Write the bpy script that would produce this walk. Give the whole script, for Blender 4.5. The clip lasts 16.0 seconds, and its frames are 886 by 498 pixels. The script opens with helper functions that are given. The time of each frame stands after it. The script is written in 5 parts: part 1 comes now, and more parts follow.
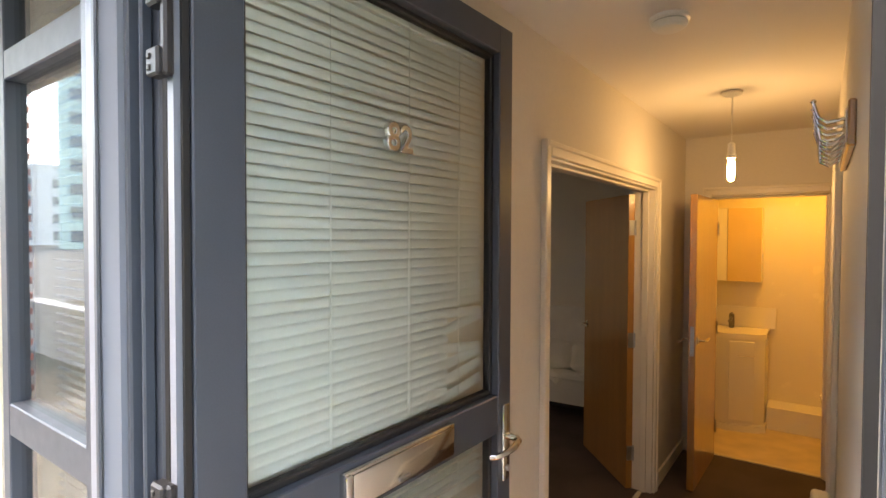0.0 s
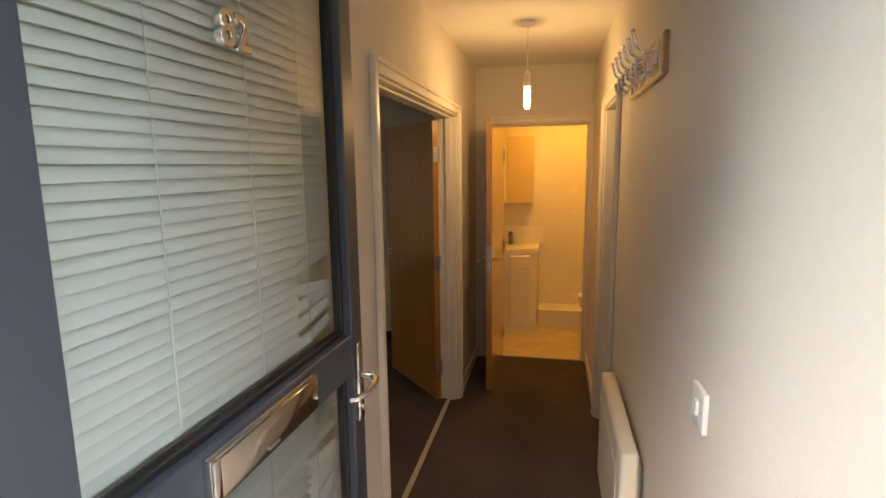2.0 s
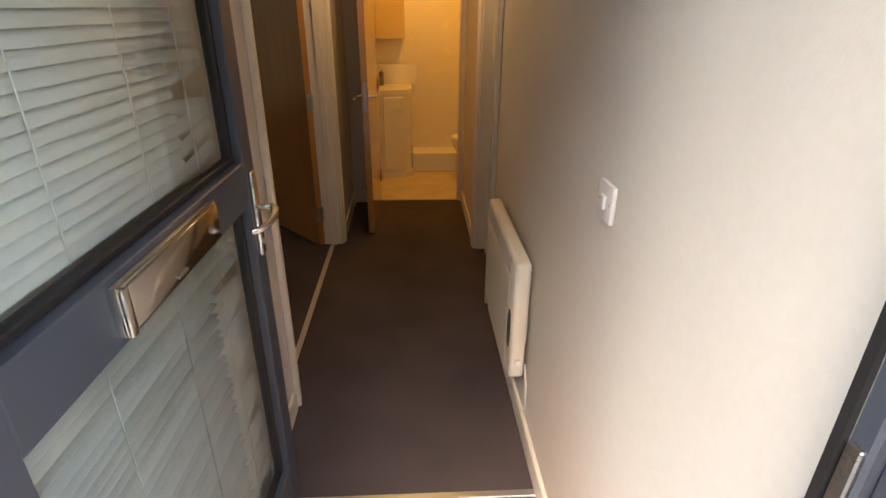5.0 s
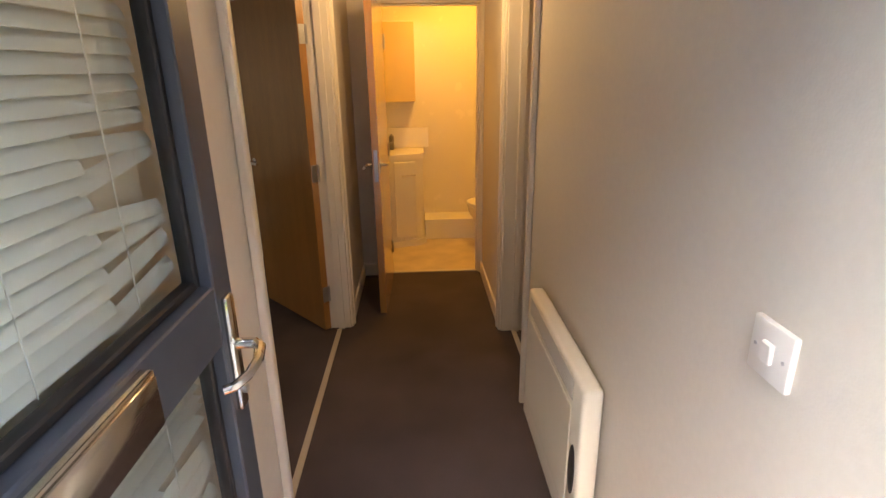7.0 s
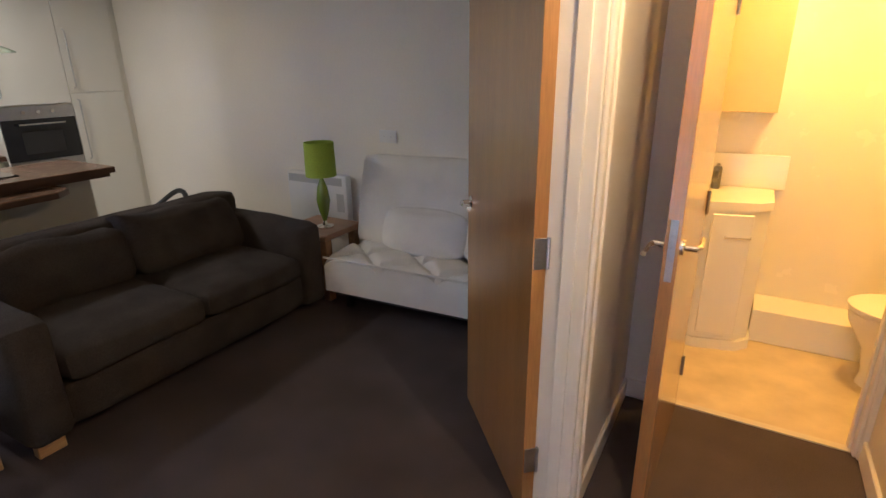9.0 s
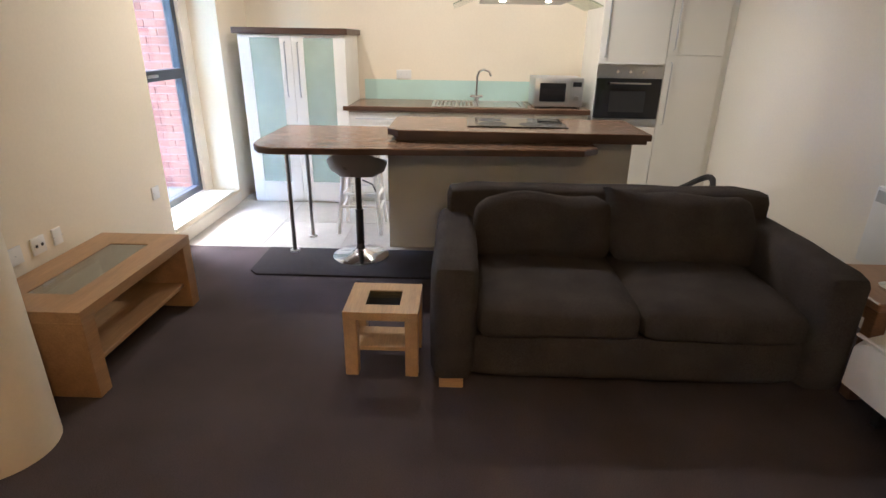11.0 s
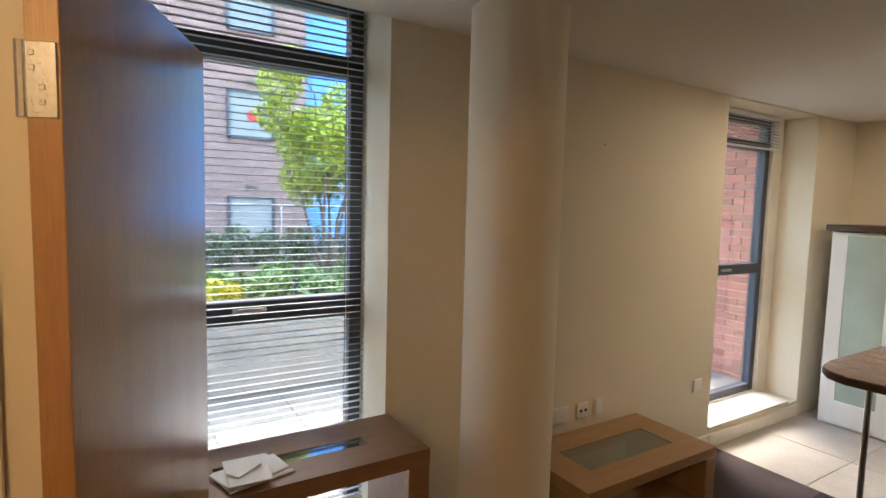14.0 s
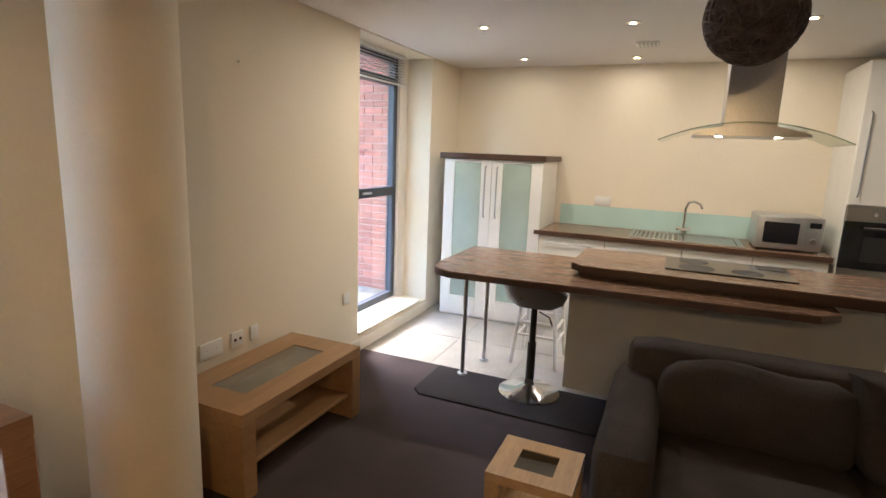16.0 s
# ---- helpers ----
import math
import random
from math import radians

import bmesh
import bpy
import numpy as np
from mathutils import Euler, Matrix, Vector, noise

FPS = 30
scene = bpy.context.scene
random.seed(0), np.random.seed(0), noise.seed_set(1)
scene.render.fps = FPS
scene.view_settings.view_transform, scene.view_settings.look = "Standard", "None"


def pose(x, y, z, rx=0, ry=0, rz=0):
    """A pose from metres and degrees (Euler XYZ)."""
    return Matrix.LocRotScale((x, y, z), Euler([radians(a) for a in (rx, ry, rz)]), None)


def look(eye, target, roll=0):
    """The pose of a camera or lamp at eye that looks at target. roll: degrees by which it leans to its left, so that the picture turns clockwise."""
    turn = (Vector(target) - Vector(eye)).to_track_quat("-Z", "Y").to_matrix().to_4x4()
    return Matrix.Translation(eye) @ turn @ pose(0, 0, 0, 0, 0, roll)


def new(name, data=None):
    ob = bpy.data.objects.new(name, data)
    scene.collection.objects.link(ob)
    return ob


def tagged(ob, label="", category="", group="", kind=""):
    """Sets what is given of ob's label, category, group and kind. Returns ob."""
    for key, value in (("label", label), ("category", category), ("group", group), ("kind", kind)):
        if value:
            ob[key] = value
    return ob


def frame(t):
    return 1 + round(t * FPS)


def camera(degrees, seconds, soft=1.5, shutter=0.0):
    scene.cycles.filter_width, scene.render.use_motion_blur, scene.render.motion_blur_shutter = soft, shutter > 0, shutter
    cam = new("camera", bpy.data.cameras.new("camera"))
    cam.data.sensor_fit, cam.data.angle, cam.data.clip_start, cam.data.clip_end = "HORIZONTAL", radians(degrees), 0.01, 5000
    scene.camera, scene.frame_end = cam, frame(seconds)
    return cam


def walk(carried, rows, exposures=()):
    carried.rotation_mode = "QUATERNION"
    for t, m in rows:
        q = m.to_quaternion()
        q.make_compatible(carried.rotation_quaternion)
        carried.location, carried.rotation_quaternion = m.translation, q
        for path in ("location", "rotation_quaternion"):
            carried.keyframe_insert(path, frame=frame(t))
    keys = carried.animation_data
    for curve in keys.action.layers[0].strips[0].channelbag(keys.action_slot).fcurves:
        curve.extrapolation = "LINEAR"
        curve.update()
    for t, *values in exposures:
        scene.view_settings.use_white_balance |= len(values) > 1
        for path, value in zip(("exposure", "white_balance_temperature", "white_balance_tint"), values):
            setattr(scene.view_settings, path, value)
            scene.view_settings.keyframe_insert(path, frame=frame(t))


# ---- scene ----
cam = camera(80.1, 16.0)
PATH = [
    (0, (1.039, -0.645, 1.722), (-0.128, 0.978, 1.672), 0.2),
    (0.5, (1.025, -0.632, 1.735), (-0.125, 1.002, 1.664), 0.1),
    (1, (1.022, -0.629, 1.737), (-0.054, 1.053, 1.631), 0.0),
    (1.5, (0.992, -0.623, 1.733), (0.068, 1.144, 1.568), -0.2),
    (2, (0.793, -0.598, 1.706), (0.388, 1.335, 1.392), -0.7),
    (2.5, (0.675, -0.614, 1.676), (0.712, 1.324, 1.181), 0.0),
    (3, (0.662, -0.609, 1.632), (0.732, 1.237, 0.864), 0.8),
    (3.2, (0.661, -0.622, 1.601), (0.735, 1.159, 0.695), 0.6),
    (5.5, (0.686, -0.563, 1.596), (0.794, 1.285, 0.837), 0.5),
    (6, (0.708, -0.543, 1.627), (0.783, 1.38, 1.083), 0.1),
    (6.5, (0.69, -0.393, 1.6), (0.768, 1.517, 1.013), -0.6),
    (7, (0.607, -0.119, 1.59), (0.692, 1.772, 0.944), -0.8),
    (7.5, (0.541, 0.272, 1.565), (0.512, 2.148, 0.874), 0.6),
    (8, (0.536, 0.677, 1.56), (0.197, 2.503, 0.816), -0.9),
    (8.2, (0.548, 0.852, 1.562), (0.114, 2.672, 0.857), -1.2),
    (10.3, (0.279, 2.111, 1.548), (-1.401, 2.947, 0.858), 1.2),
    (10.5, (0.231, 2.117, 1.505), (-1.514, 2.805, 0.811), 1.3),
    (11, (0.1, 2.299, 1.476), (-1.758, 2.253, 0.737), 0.9),
    (11.5, (0.036, 2.328, 1.479), (-1.663, 1.584, 0.731), -0.2),
    (12, (-0.021, 2.251, 1.468), (-1.381, 0.957, 0.776), 0.0),
    (12.5, (-0.057, 2.264, 1.475), (-0.938, 0.59, 0.825), 0.0),
    (13, (-0.075, 2.297, 1.504), (-0.846, 0.531, 0.97), 0.5),
    (13.5, (-0.087, 2.296, 1.566), (-0.967, 0.534, 1.219), 1.0),
    (14, (-0.086, 2.267, 1.626), (-1.126, 0.566, 1.46), 1.4),
    (14.5, (-0.09, 2.258, 1.638), (-1.347, 0.706, 1.534), 1.7),
    (15, (-0.13, 2.289, 1.625), (-1.632, 0.981, 1.441), 1.8),
    (15.5, (-0.155, 2.334, 1.6), (-1.842, 1.3, 1.308), 1.9),
    (16, (-0.172, 2.362, 1.572), (-1.977, 1.583, 1.202), 2.2),
]
walk(cam, [(t, look(eye, target, roll)) for t, eye, target, roll in PATH],
     [(0, 4.07, 8200, 11), (2, 3.93, 8000, 11), (3, 3.62, 8000, 12), (6.5, 3.98, 7800, 12), (7.5, 4.85, 6400, 10), (8, 4.95, 5400, 9),
      (10.3, 5.95, 5500, 10), (11, 5.8, 5500, 10), (12, 5.35, 5750, 10), (13, 4.8, 6700, 10), (14.5, 4.85, 6800, 10), (16, 5.45, 6000, 10)])

# ---- world, sun, lamps ----
world = bpy.data.worlds.new("world")
scene.world = world
world.use_nodes = True
wn = world.node_tree
sky = wn.nodes.new("ShaderNodeTexSky")
sky.sky_type = 'NISHITA'
sky.sun_disc = False
sky.sun_elevation, sky.sun_rotation = radians(55), radians(204)
sky.dust_density, sky.air_density = 2.0, 1.0
bg = wn.nodes["Background"]
wn.links.new(sky.outputs[0], bg.inputs[0])
bg.inputs[1].default_value = 0.15


def lamp(name, kind, energy, colour, m, size=0.05, angle=10):
    data = bpy.data.lights.new(name, kind)
    data.energy, data.color = energy, colour
    if kind == 'SUN':
        data.angle = radians(angle)
    elif kind == 'AREA':
        data.shape, data.size = 'DISK', size
    else:
        data.shadow_soft_size = size
    ob = new(name, data)
    ob.matrix_world = m
    return ob


lamp("sun", 'SUN', 0.03, (1, 0.97, 0.94), look((-9, -20, 19), (0, 0, 0)), angle=22)
lamp("hall_bulb_light", 'POINT', 0.48, (1, 0.68, 0.34), pose(0.635, 2.57, 2.02), 0.035)
lamp("bathroom_ceiling_light_glow", 'AREA', 0.85, (1, 0.47, 0.06), look((0.95, 4.5, 2.38), (0.95, 4.5, 0)), 0.26)


# ---- materials ----
def mat(name, colour, rough=0.6, metal=0.0, var=0.12, scale=3.0, grain=0.0, gscale=120.0, bump=0.0, bscale=200.0, spec=0.5,
        piece=0.0, stretch=(1, 1, 1), clear=0.0):
    """Principled surface; colour varies at two scales, with fine relief."""
    m = bpy.data.materials.new(name)
    m.use_nodes = True
    nt = m.node_tree
    p = nt.nodes["Principled BSDF"]
    p.inputs["Roughness"].default_value, p.inputs["Metallic"].default_value = rough, metal
    p.inputs["Specular IOR Level"].default_value = spec
    p.inputs["Coat Weight"].default_value, p.inputs["Coat Roughness"].default_value = clear, 0.13
    p.inputs["Coat IOR"].default_value = 2.1
    tc = nt.nodes.new("ShaderNodeTexCoord")
    mp = nt.nodes.new("ShaderNodeMapping")
    mp.inputs["Scale"].default_value = stretch
    nt.links.new(tc.outputs["Object"], mp.inputs[0])

    def tex(s, d=4):
        n = nt.nodes.new("ShaderNodeTexNoise")
        n.inputs["Scale"].default_value, n.inputs["Detail"].default_value = s, d
        nt.links.new(mp.outputs[0], n.inputs["Vector"])
        return n.outputs["Fac"]

    def vary(fac, amount, source):
        mr = nt.nodes.new("ShaderNodeMapRange")
        mr.inputs[1].default_value, mr.inputs[2].default_value = 0.25, 0.75
        mr.inputs[3].default_value, mr.inputs[4].default_value = 1 - amount, 1 + amount
        nt.links.new(fac, mr.inputs[0])
        mx = nt.nodes.new("ShaderNodeVectorMath")
        mx.operation = 'SCALE'
        nt.links.new(source, mx.inputs[0])
        nt.links.new(mr.outputs[0], mx.inputs["Scale"])
        return mx.outputs[0]

    rgb = nt.nodes.new("ShaderNodeRGB")
    rgb.outputs[0].default_value = (*colour, 1)
    out = rgb.outputs[0]
    if var:
        out = vary(tex(scale), var, out)
    if grain:
        out = vary(tex(gscale, 2), grain, out)
    if piece:
        info = nt.nodes.new("ShaderNodeObjectInfo")
        out = vary(info.outputs["Random"], piece, out)
    nt.links.new(out, p.inputs["Base Color"])
    rr = nt.nodes.new("ShaderNodeMapRange")
    rr.inputs[3].default_value, rr.inputs[4].default_value = max(rough - 0.08, 0.02), min(rough + 0.08, 1)
    nt.links.new(tex(scale * 4), rr.inputs[0])
    nt.links.new(rr.outputs[0], p.inputs["Roughness"])
    if bump:
        b = nt.nodes.new("ShaderNodeBump")
        b.inputs["Strength"].default_value, b.inputs["Distance"].default_value = bump, 0.004
        nt.links.new(tex(bscale, 3), b.inputs["Height"])
        nt.links.new(b.outputs[0], p.inputs["Normal"])
        nt.links.new(b.outputs[0], p.inputs["Coat Normal"])
    return m


def glass_mat(name, tint=(1, 1, 1), gloss=1.0, base=0.05):
    m = bpy.data.materials.new(name)
    m.use_nodes = True
    nt = m.node_tree
    nt.nodes.remove(nt.nodes["Principled BSDF"])
    tr, gl, mix, fr = [nt.nodes.new(n) for n in ("ShaderNodeBsdfTransparent", "ShaderNodeBsdfGlossy", "ShaderNodeMixShader", "ShaderNodeLayerWeight")]
    pw, ma = nt.nodes.new("ShaderNodeMath"), nt.nodes.new("ShaderNodeMath")
    pw.operation, ma.operation = 'POWER', 'MULTIPLY_ADD'
    pw.inputs[1].default_value, ma.inputs[1].default_value, ma.inputs[2].default_value = 4.5, 0.9, base
    tr.inputs[0].default_value = (*tint, 1)
    gl.inputs["Roughness"].default_value = 0.02
    gl.inputs[0].default_value = (gloss, gloss, gloss, 1)
    fr.inputs[0].default_value = 0.5
    nt.links.new(fr.outputs["Facing"], pw.inputs[0])
    nt.links.new(pw.outputs[0], ma.inputs[0])
    nt.links.new(ma.outputs[0], mix.inputs[0])
    nt.links.new(tr.outputs[0], mix.inputs[1])
    nt.links.new(gl.outputs[0], mix.inputs[2])
    nt.links.new(mix.outputs[0], nt.nodes["Material Output"].inputs[0])
    return m


def frosted_mat(name, colour, cover):
    """Lightly frosted glass: a thin milky layer that lets part of the view through."""
    m = mat(name, colour, 0.2, var=0.08, scale=4)
    nt = m.node_tree
    tr, mix = nt.nodes.new("ShaderNodeBsdfTransparent"), nt.nodes.new("ShaderNodeMixShader")
    tr.inputs[0].default_value = (0.85, 0.95, 0.88, 1)
    mix.inputs[0].default_value = cover
    nt.links.new(tr.outputs[0], mix.inputs[1])
    nt.links.new(nt.nodes["Principled BSDF"].outputs[0], mix.inputs[2])
    nt.links.new(mix.outputs[0], nt.nodes["Material Output"].inputs[0])
    return m


def glow_mat(name, colour, strength):
    m = bpy.data.materials.new(name)
    m.use_nodes = True
    p = m.node_tree.nodes["Principled BSDF"]
    p.inputs["Base Color"].default_value = (*colour, 1)
    p.inputs["Emission Color"].default_value = (*colour, 1)
    p.inputs["Emission Strength"].default_value = strength
    return m


PLASTER = mat("cream_plaster", (0.78, 0.69, 0.54), 0.75, var=0.035, scale=1.3, grain=0.02, gscale=60, bump=0.12, bscale=180)
# Cream plaster lightened: daylight on the far wall is put into the colour.
LITPLASTER = mat("lit_cream_plaster", (0.83, 0.77, 0.67), 0.75, var=0.035, scale=1.3, grain=0.02, gscale=60, bump=0.12, bscale=180)
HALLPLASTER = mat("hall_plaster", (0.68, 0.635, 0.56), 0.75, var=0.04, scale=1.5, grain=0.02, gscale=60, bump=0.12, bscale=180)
CEILING = mat("white_ceiling_paint", (0.76, 0.72, 0.66), 0.8, var=0.02, scale=1, bump=0.08)
BATHWALL = mat("bathroom_tile_glaze", (0.78, 0.72, 0.6), 0.25, var=0.03, scale=2)
TRIM = mat("white_gloss_paint", (0.76, 0.7, 0.6), 0.35, var=0.04, scale=4)
CARPET = mat("dark_brown_carpet", (0.092, 0.073, 0.073), 0.95, var=0.22, scale=2.5, grain=0.45, gscale=260, bump=1.0, bscale=420, spec=0.1)
RUG = mat("charcoal_rug", (0.05, 0.043, 0.043), 0.95, var=0.15, scale=4, grain=0.4, gscale=260, bump=1.0, bscale=420, spec=0.1)
OAK = mat("oak_veneer", (0.42, 0.2, 0.055), 0.32, var=0.12, scale=2.2, grain=0.12, gscale=30, stretch=(6, 6, 0.5), clear=1.0, bump=0.12, bscale=60)
OAKH = mat("light_oak", (0.47, 0.29, 0.13), 0.4, var=0.14, scale=3, grain=0.14, gscale=26, stretch=(0.6, 6, 6))
OAKM = mat("mid_oak", (0.36, 0.21, 0.1), 0.38, var=0.14, scale=3, grain=0.14, gscale=26, stretch=(0.6, 6, 6))
WALNUT = mat("walnut_veneer", (0.27, 0.145, 0.075), 0.38, var=0.16, scale=3, grain=0.16, gscale=26, stretch=(0.6, 6, 6))
WORKTOP = mat("dark_wood_worktop", (0.2, 0.118, 0.075), 0.25, var=0.3, scale=5, grain=0.25, gscale=22, stretch=(7, 0.6, 6))
TOPEDGE = mat("worktop_edge", (0.07, 0.035, 0.02), 0.4, var=0.2, scale=6)
ANTHRACITE = mat("anthracite_powder_coat", (0.055, 0.066, 0.085), 0.38, var=0.06, scale=6, grain=0.06, gscale=300)
DARKSEAL = mat("black_rubber_seal", (0.012, 0.012, 0.013), 0.6)
ALU = mat("brushed_aluminium", (0.55, 0.57, 0.6), 0.35, 1.0, var=0.06, scale=3, stretch=(1, 1, 0.1))
CHROME = mat("polished_chrome", (0.78, 0.77, 0.75), 0.12, 1.0, var=0.04)
STEEL = mat("brushed_steel", (0.5, 0.5, 0.5), 0.3, 1.0, var=0.1, scale=20, stretch=(0.1, 6, 6))
BLACK = mat("black_glass", (0.012, 0.012, 0.014), 0.08, var=0.1)
BLACKPL = mat("black_plastic", (0.02, 0.02, 0.022), 0.45)
WHITE = mat("white_plastic", (0.78, 0.76, 0.72), 0.35, var=0.03, scale=6)
HEATCREAM = mat("cream_enamel", (0.7, 0.66, 0.55), 0.4, var=0.03, scale=6)
GLOSSWHITE = mat("white_gloss_laminate", (0.76, 0.74, 0.68), 0.22, var=0.02, scale=2)
CERAMIC = mat("white_ceramic", (0.8, 0.77, 0.7), 0.12, var=0.02)
# Pale pink of the window's reflection on the shelf, held in the colour.
SHELFSHEEN = mat("pale_pink_window_sheen", (0.6, 0.53, 0.5), 0.25, var=0.04)
GREYPANEL = mat("pale_grey_panel", (0.5, 0.49, 0.45), 0.5, var=0.04)
GREYSLAT = mat("pale_grey_blind_slat", (0.42, 0.42, 0.41), 0.45, var=0.03)
SLAT = mat("white_blind_slat", (0.72, 0.72, 0.68), 0.45, var=0.03)
TILE = mat("cream_floor_tile", (0.4, 0.37, 0.325), 0.35, var=0.12, scale=5, grain=0.06, gscale=40, piece=0.06)
GROUT = mat("tile_grout", (0.42, 0.38, 0.32), 0.85)
BATHVINYL = mat("beige_bathroom_vinyl", (0.55, 0.45, 0.3), 0.45, var=0.2, scale=5)
SOFA = mat("charcoal_woven_fabric", (0.055, 0.046, 0.042), 0.95, var=0.25, scale=6, grain=0.4, gscale=300, bump=0.8, bscale=400, spec=0.15)
FUTON = mat("off_white_cotton", (0.82, 0.78, 0.71), 0.9, var=0.06, scale=5, grain=0.06, gscale=250, bump=0.4, bscale=30)
GREEN = mat("lime_green_fabric", (0.3, 0.4, 0.03), 0.7, var=0.06, scale=10, grain=0.1)
GREENGL = mat("lime_green_glass", (0.18, 0.28, 0.02), 0.1, var=0.2, clear=0.5)
BLUEGLASS = mat("pale_aqua_glass_splashback", (0.5, 0.68, 0.62), 0.08, var=0.05)
GLASS = glass_mat("clear_glass", (0.94, 0.97, 0.96))
# Grey tint added to dim the bright outdoors against the rooms.
DIMGLASS = glass_mat("grey_dimming_glass", (0.72, 0.75, 0.75), base=0.07)
CABGLASS = frosted_mat("cabinet_green_glass", (0.6, 0.68, 0.6), 0.45)
POSTGREY = mat("silver_grey_powder_coat", (0.2, 0.22, 0.26), 0.4, 0.0, var=0.05)
TAPSTEEL = mat("dull_dark_steel", (0.2, 0.2, 0.2), 0.35, 1.0, var=0.1)
TABGLASS = glass_mat("table_glass", (0.55, 0.6, 0.58), base=0.2)
SMOKED = glass_mat("smoked_clear_glass", (0.62, 0.7, 0.62))
BEECH = mat("pale_beech_laminate", (0.66, 0.5, 0.22), 0.35, var=0.06, scale=3)
WICKER = mat("dark_brown_wicker", (0.085, 0.06, 0.045), 0.6, var=0.3, scale=20)
DOORMAT = mat("coir_mat", (0.42, 0.17, 0.06), 0.95, var=0.2, scale=8, grain=0.35, gscale=300, bump=1.0, bscale=400, spec=0.1)
PAPER = mat("printed_paper", (0.7, 0.68, 0.64), 0.5, var=0.05)
PAVING = mat("concrete_paving", (0.21, 0.2, 0.175), 0.85, var=0.16, scale=3, grain=0.12, gscale=150, bump=0.3, piece=0.08)
PAVJOINT = mat("dark_paving_joint", (0.12, 0.11, 0.09), 0.95)
BLUEBRICK = mat("blue_engineering_brick", (0.1, 0.12, 0.17), 0.6, var=0.15, piece=0.15)
RENDERW = mat("pale_render", (0.5, 0.5, 0.49), 0.85, var=0.1, scale=2, grain=0.05, bump=0.3)
BRICK = mat("red_brick", (0.48, 0.18, 0.13), 0.85, var=0.2, scale=12, grain=0.15, bump=0.5, piece=0.18)
MORTAR = mat("pale_mortar", (0.62, 0.55, 0.5), 0.95, var=0.1)
CLADDING = mat("weathered_timber_cladding", (0.3, 0.185, 0.155), 0.85, var=0.35, scale=3, grain=0.2, gscale=12, stretch=(0.5, 1, 5))
BLUECLAD = mat("blue_cladding_panel", (0.09, 0.29, 0.62), 0.5, var=0.08)
TEAL = mat("teal_cladding", (0.5, 0.62, 0.58), 0.6, var=0.15)
PALEBLD = mat("far_white_render", (0.68, 0.67, 0.66), 0.8, var=0.05)
WINGREY = mat("far_window_glass", (0.2, 0.22, 0.24), 0.12, var=0.2)
CURTAIN = mat("pale_window_blind", (0.3, 0.3, 0.28), 0.7, var=0.06)
REDDOT = mat("red_paper", (0.6, 0.03, 0.03), 0.6)
SOIL = mat("planting_soil", (0.05, 0.04, 0.03), 0.95, var=0.3)
LEAFY = mat("spring_leaves", (0.36, 0.44, 0.04), 0.55, var=0.35, scale=4)
LEAFD = mat("hedge_leaves", (0.05, 0.1, 0.035), 0.55, var=0.4, scale=6)
LEAFM = mat("groundcover_leaves", (0.14, 0.24, 0.06), 0.55, var=0.35, scale=6)
LEAFYEL = mat("yellow_foliage", (0.55, 0.5, 0.02), 0.55, var=0.3, scale=6)
BARK = mat("grey_bark", (0.16, 0.13, 0.1), 0.9, var=0.3, scale=20)
ASPHALT = mat("asphalt_ground", (0.12, 0.12, 0.115), 0.9, var=0.2)
BULB = glow_mat("warm_bulb_glow", (1, 0.6, 0.25), 4)
SPOTGLOW = glow_mat("spot_glow", (1, 0.8, 0.5), 1.0)
DIFFUSER = glow_mat("bathroom_light_glow", (1, 0.6, 0.2), 0.4)
GOLD = mat("worn_pale_strip", (0.58, 0.52, 0.42), 0.4, 0.25)


# ---- building helpers ----
def bx(bm, x0, x1, y0, y1, z0, z1, bev=0.0, seg=1, m=None):
    """A box, its edges rounded by bev, added to bm."""
    t = bmesh.new()
    bmesh.ops.create_cube(t, size=1)
    bmesh.ops.scale(t, vec=(abs(x1 - x0), abs(y1 - y0), abs(z1 - z0)), verts=t.verts)
    bmesh.ops.translate(t, vec=((x0 + x1) / 2, (y0 + y1) / 2, (z0 + z1) / 2), verts=t.verts)
    if bev:
        bmesh.ops.bevel(t, geom=t.edges[:], offset=bev, segments=seg, affect='EDGES', profile=0.5)
    if m is not None:
        t.transform(m)
    me = bpy.data.meshes.new("tmp")
    t.to_mesh(me)
    t.free()
    bm.from_mesh(me)
    bpy.data.meshes.remove(me)
    return bm


def lathe(bm, profile, x=0, y=0, z=0, n=32, sx=1, sy=1):
    """A turned body from (radius, height) pairs."""
    rings = []
    for r, h in profile:
        rings.append([bm.verts.new((x + sx * r * math.cos(2 * math.pi * i / n), y + sy * r * math.sin(2 * math.pi * i / n), z + h)) for i in range(n)])
    for a, b in zip(rings, rings[1:]):
        for i in range(n):
            bm.faces.new((a[i], a[(i + 1) % n], b[(i + 1) % n], b[i]))
    bm.faces.new(rings[0][::-1])
    bm.faces.new(rings[-1])
    return bm


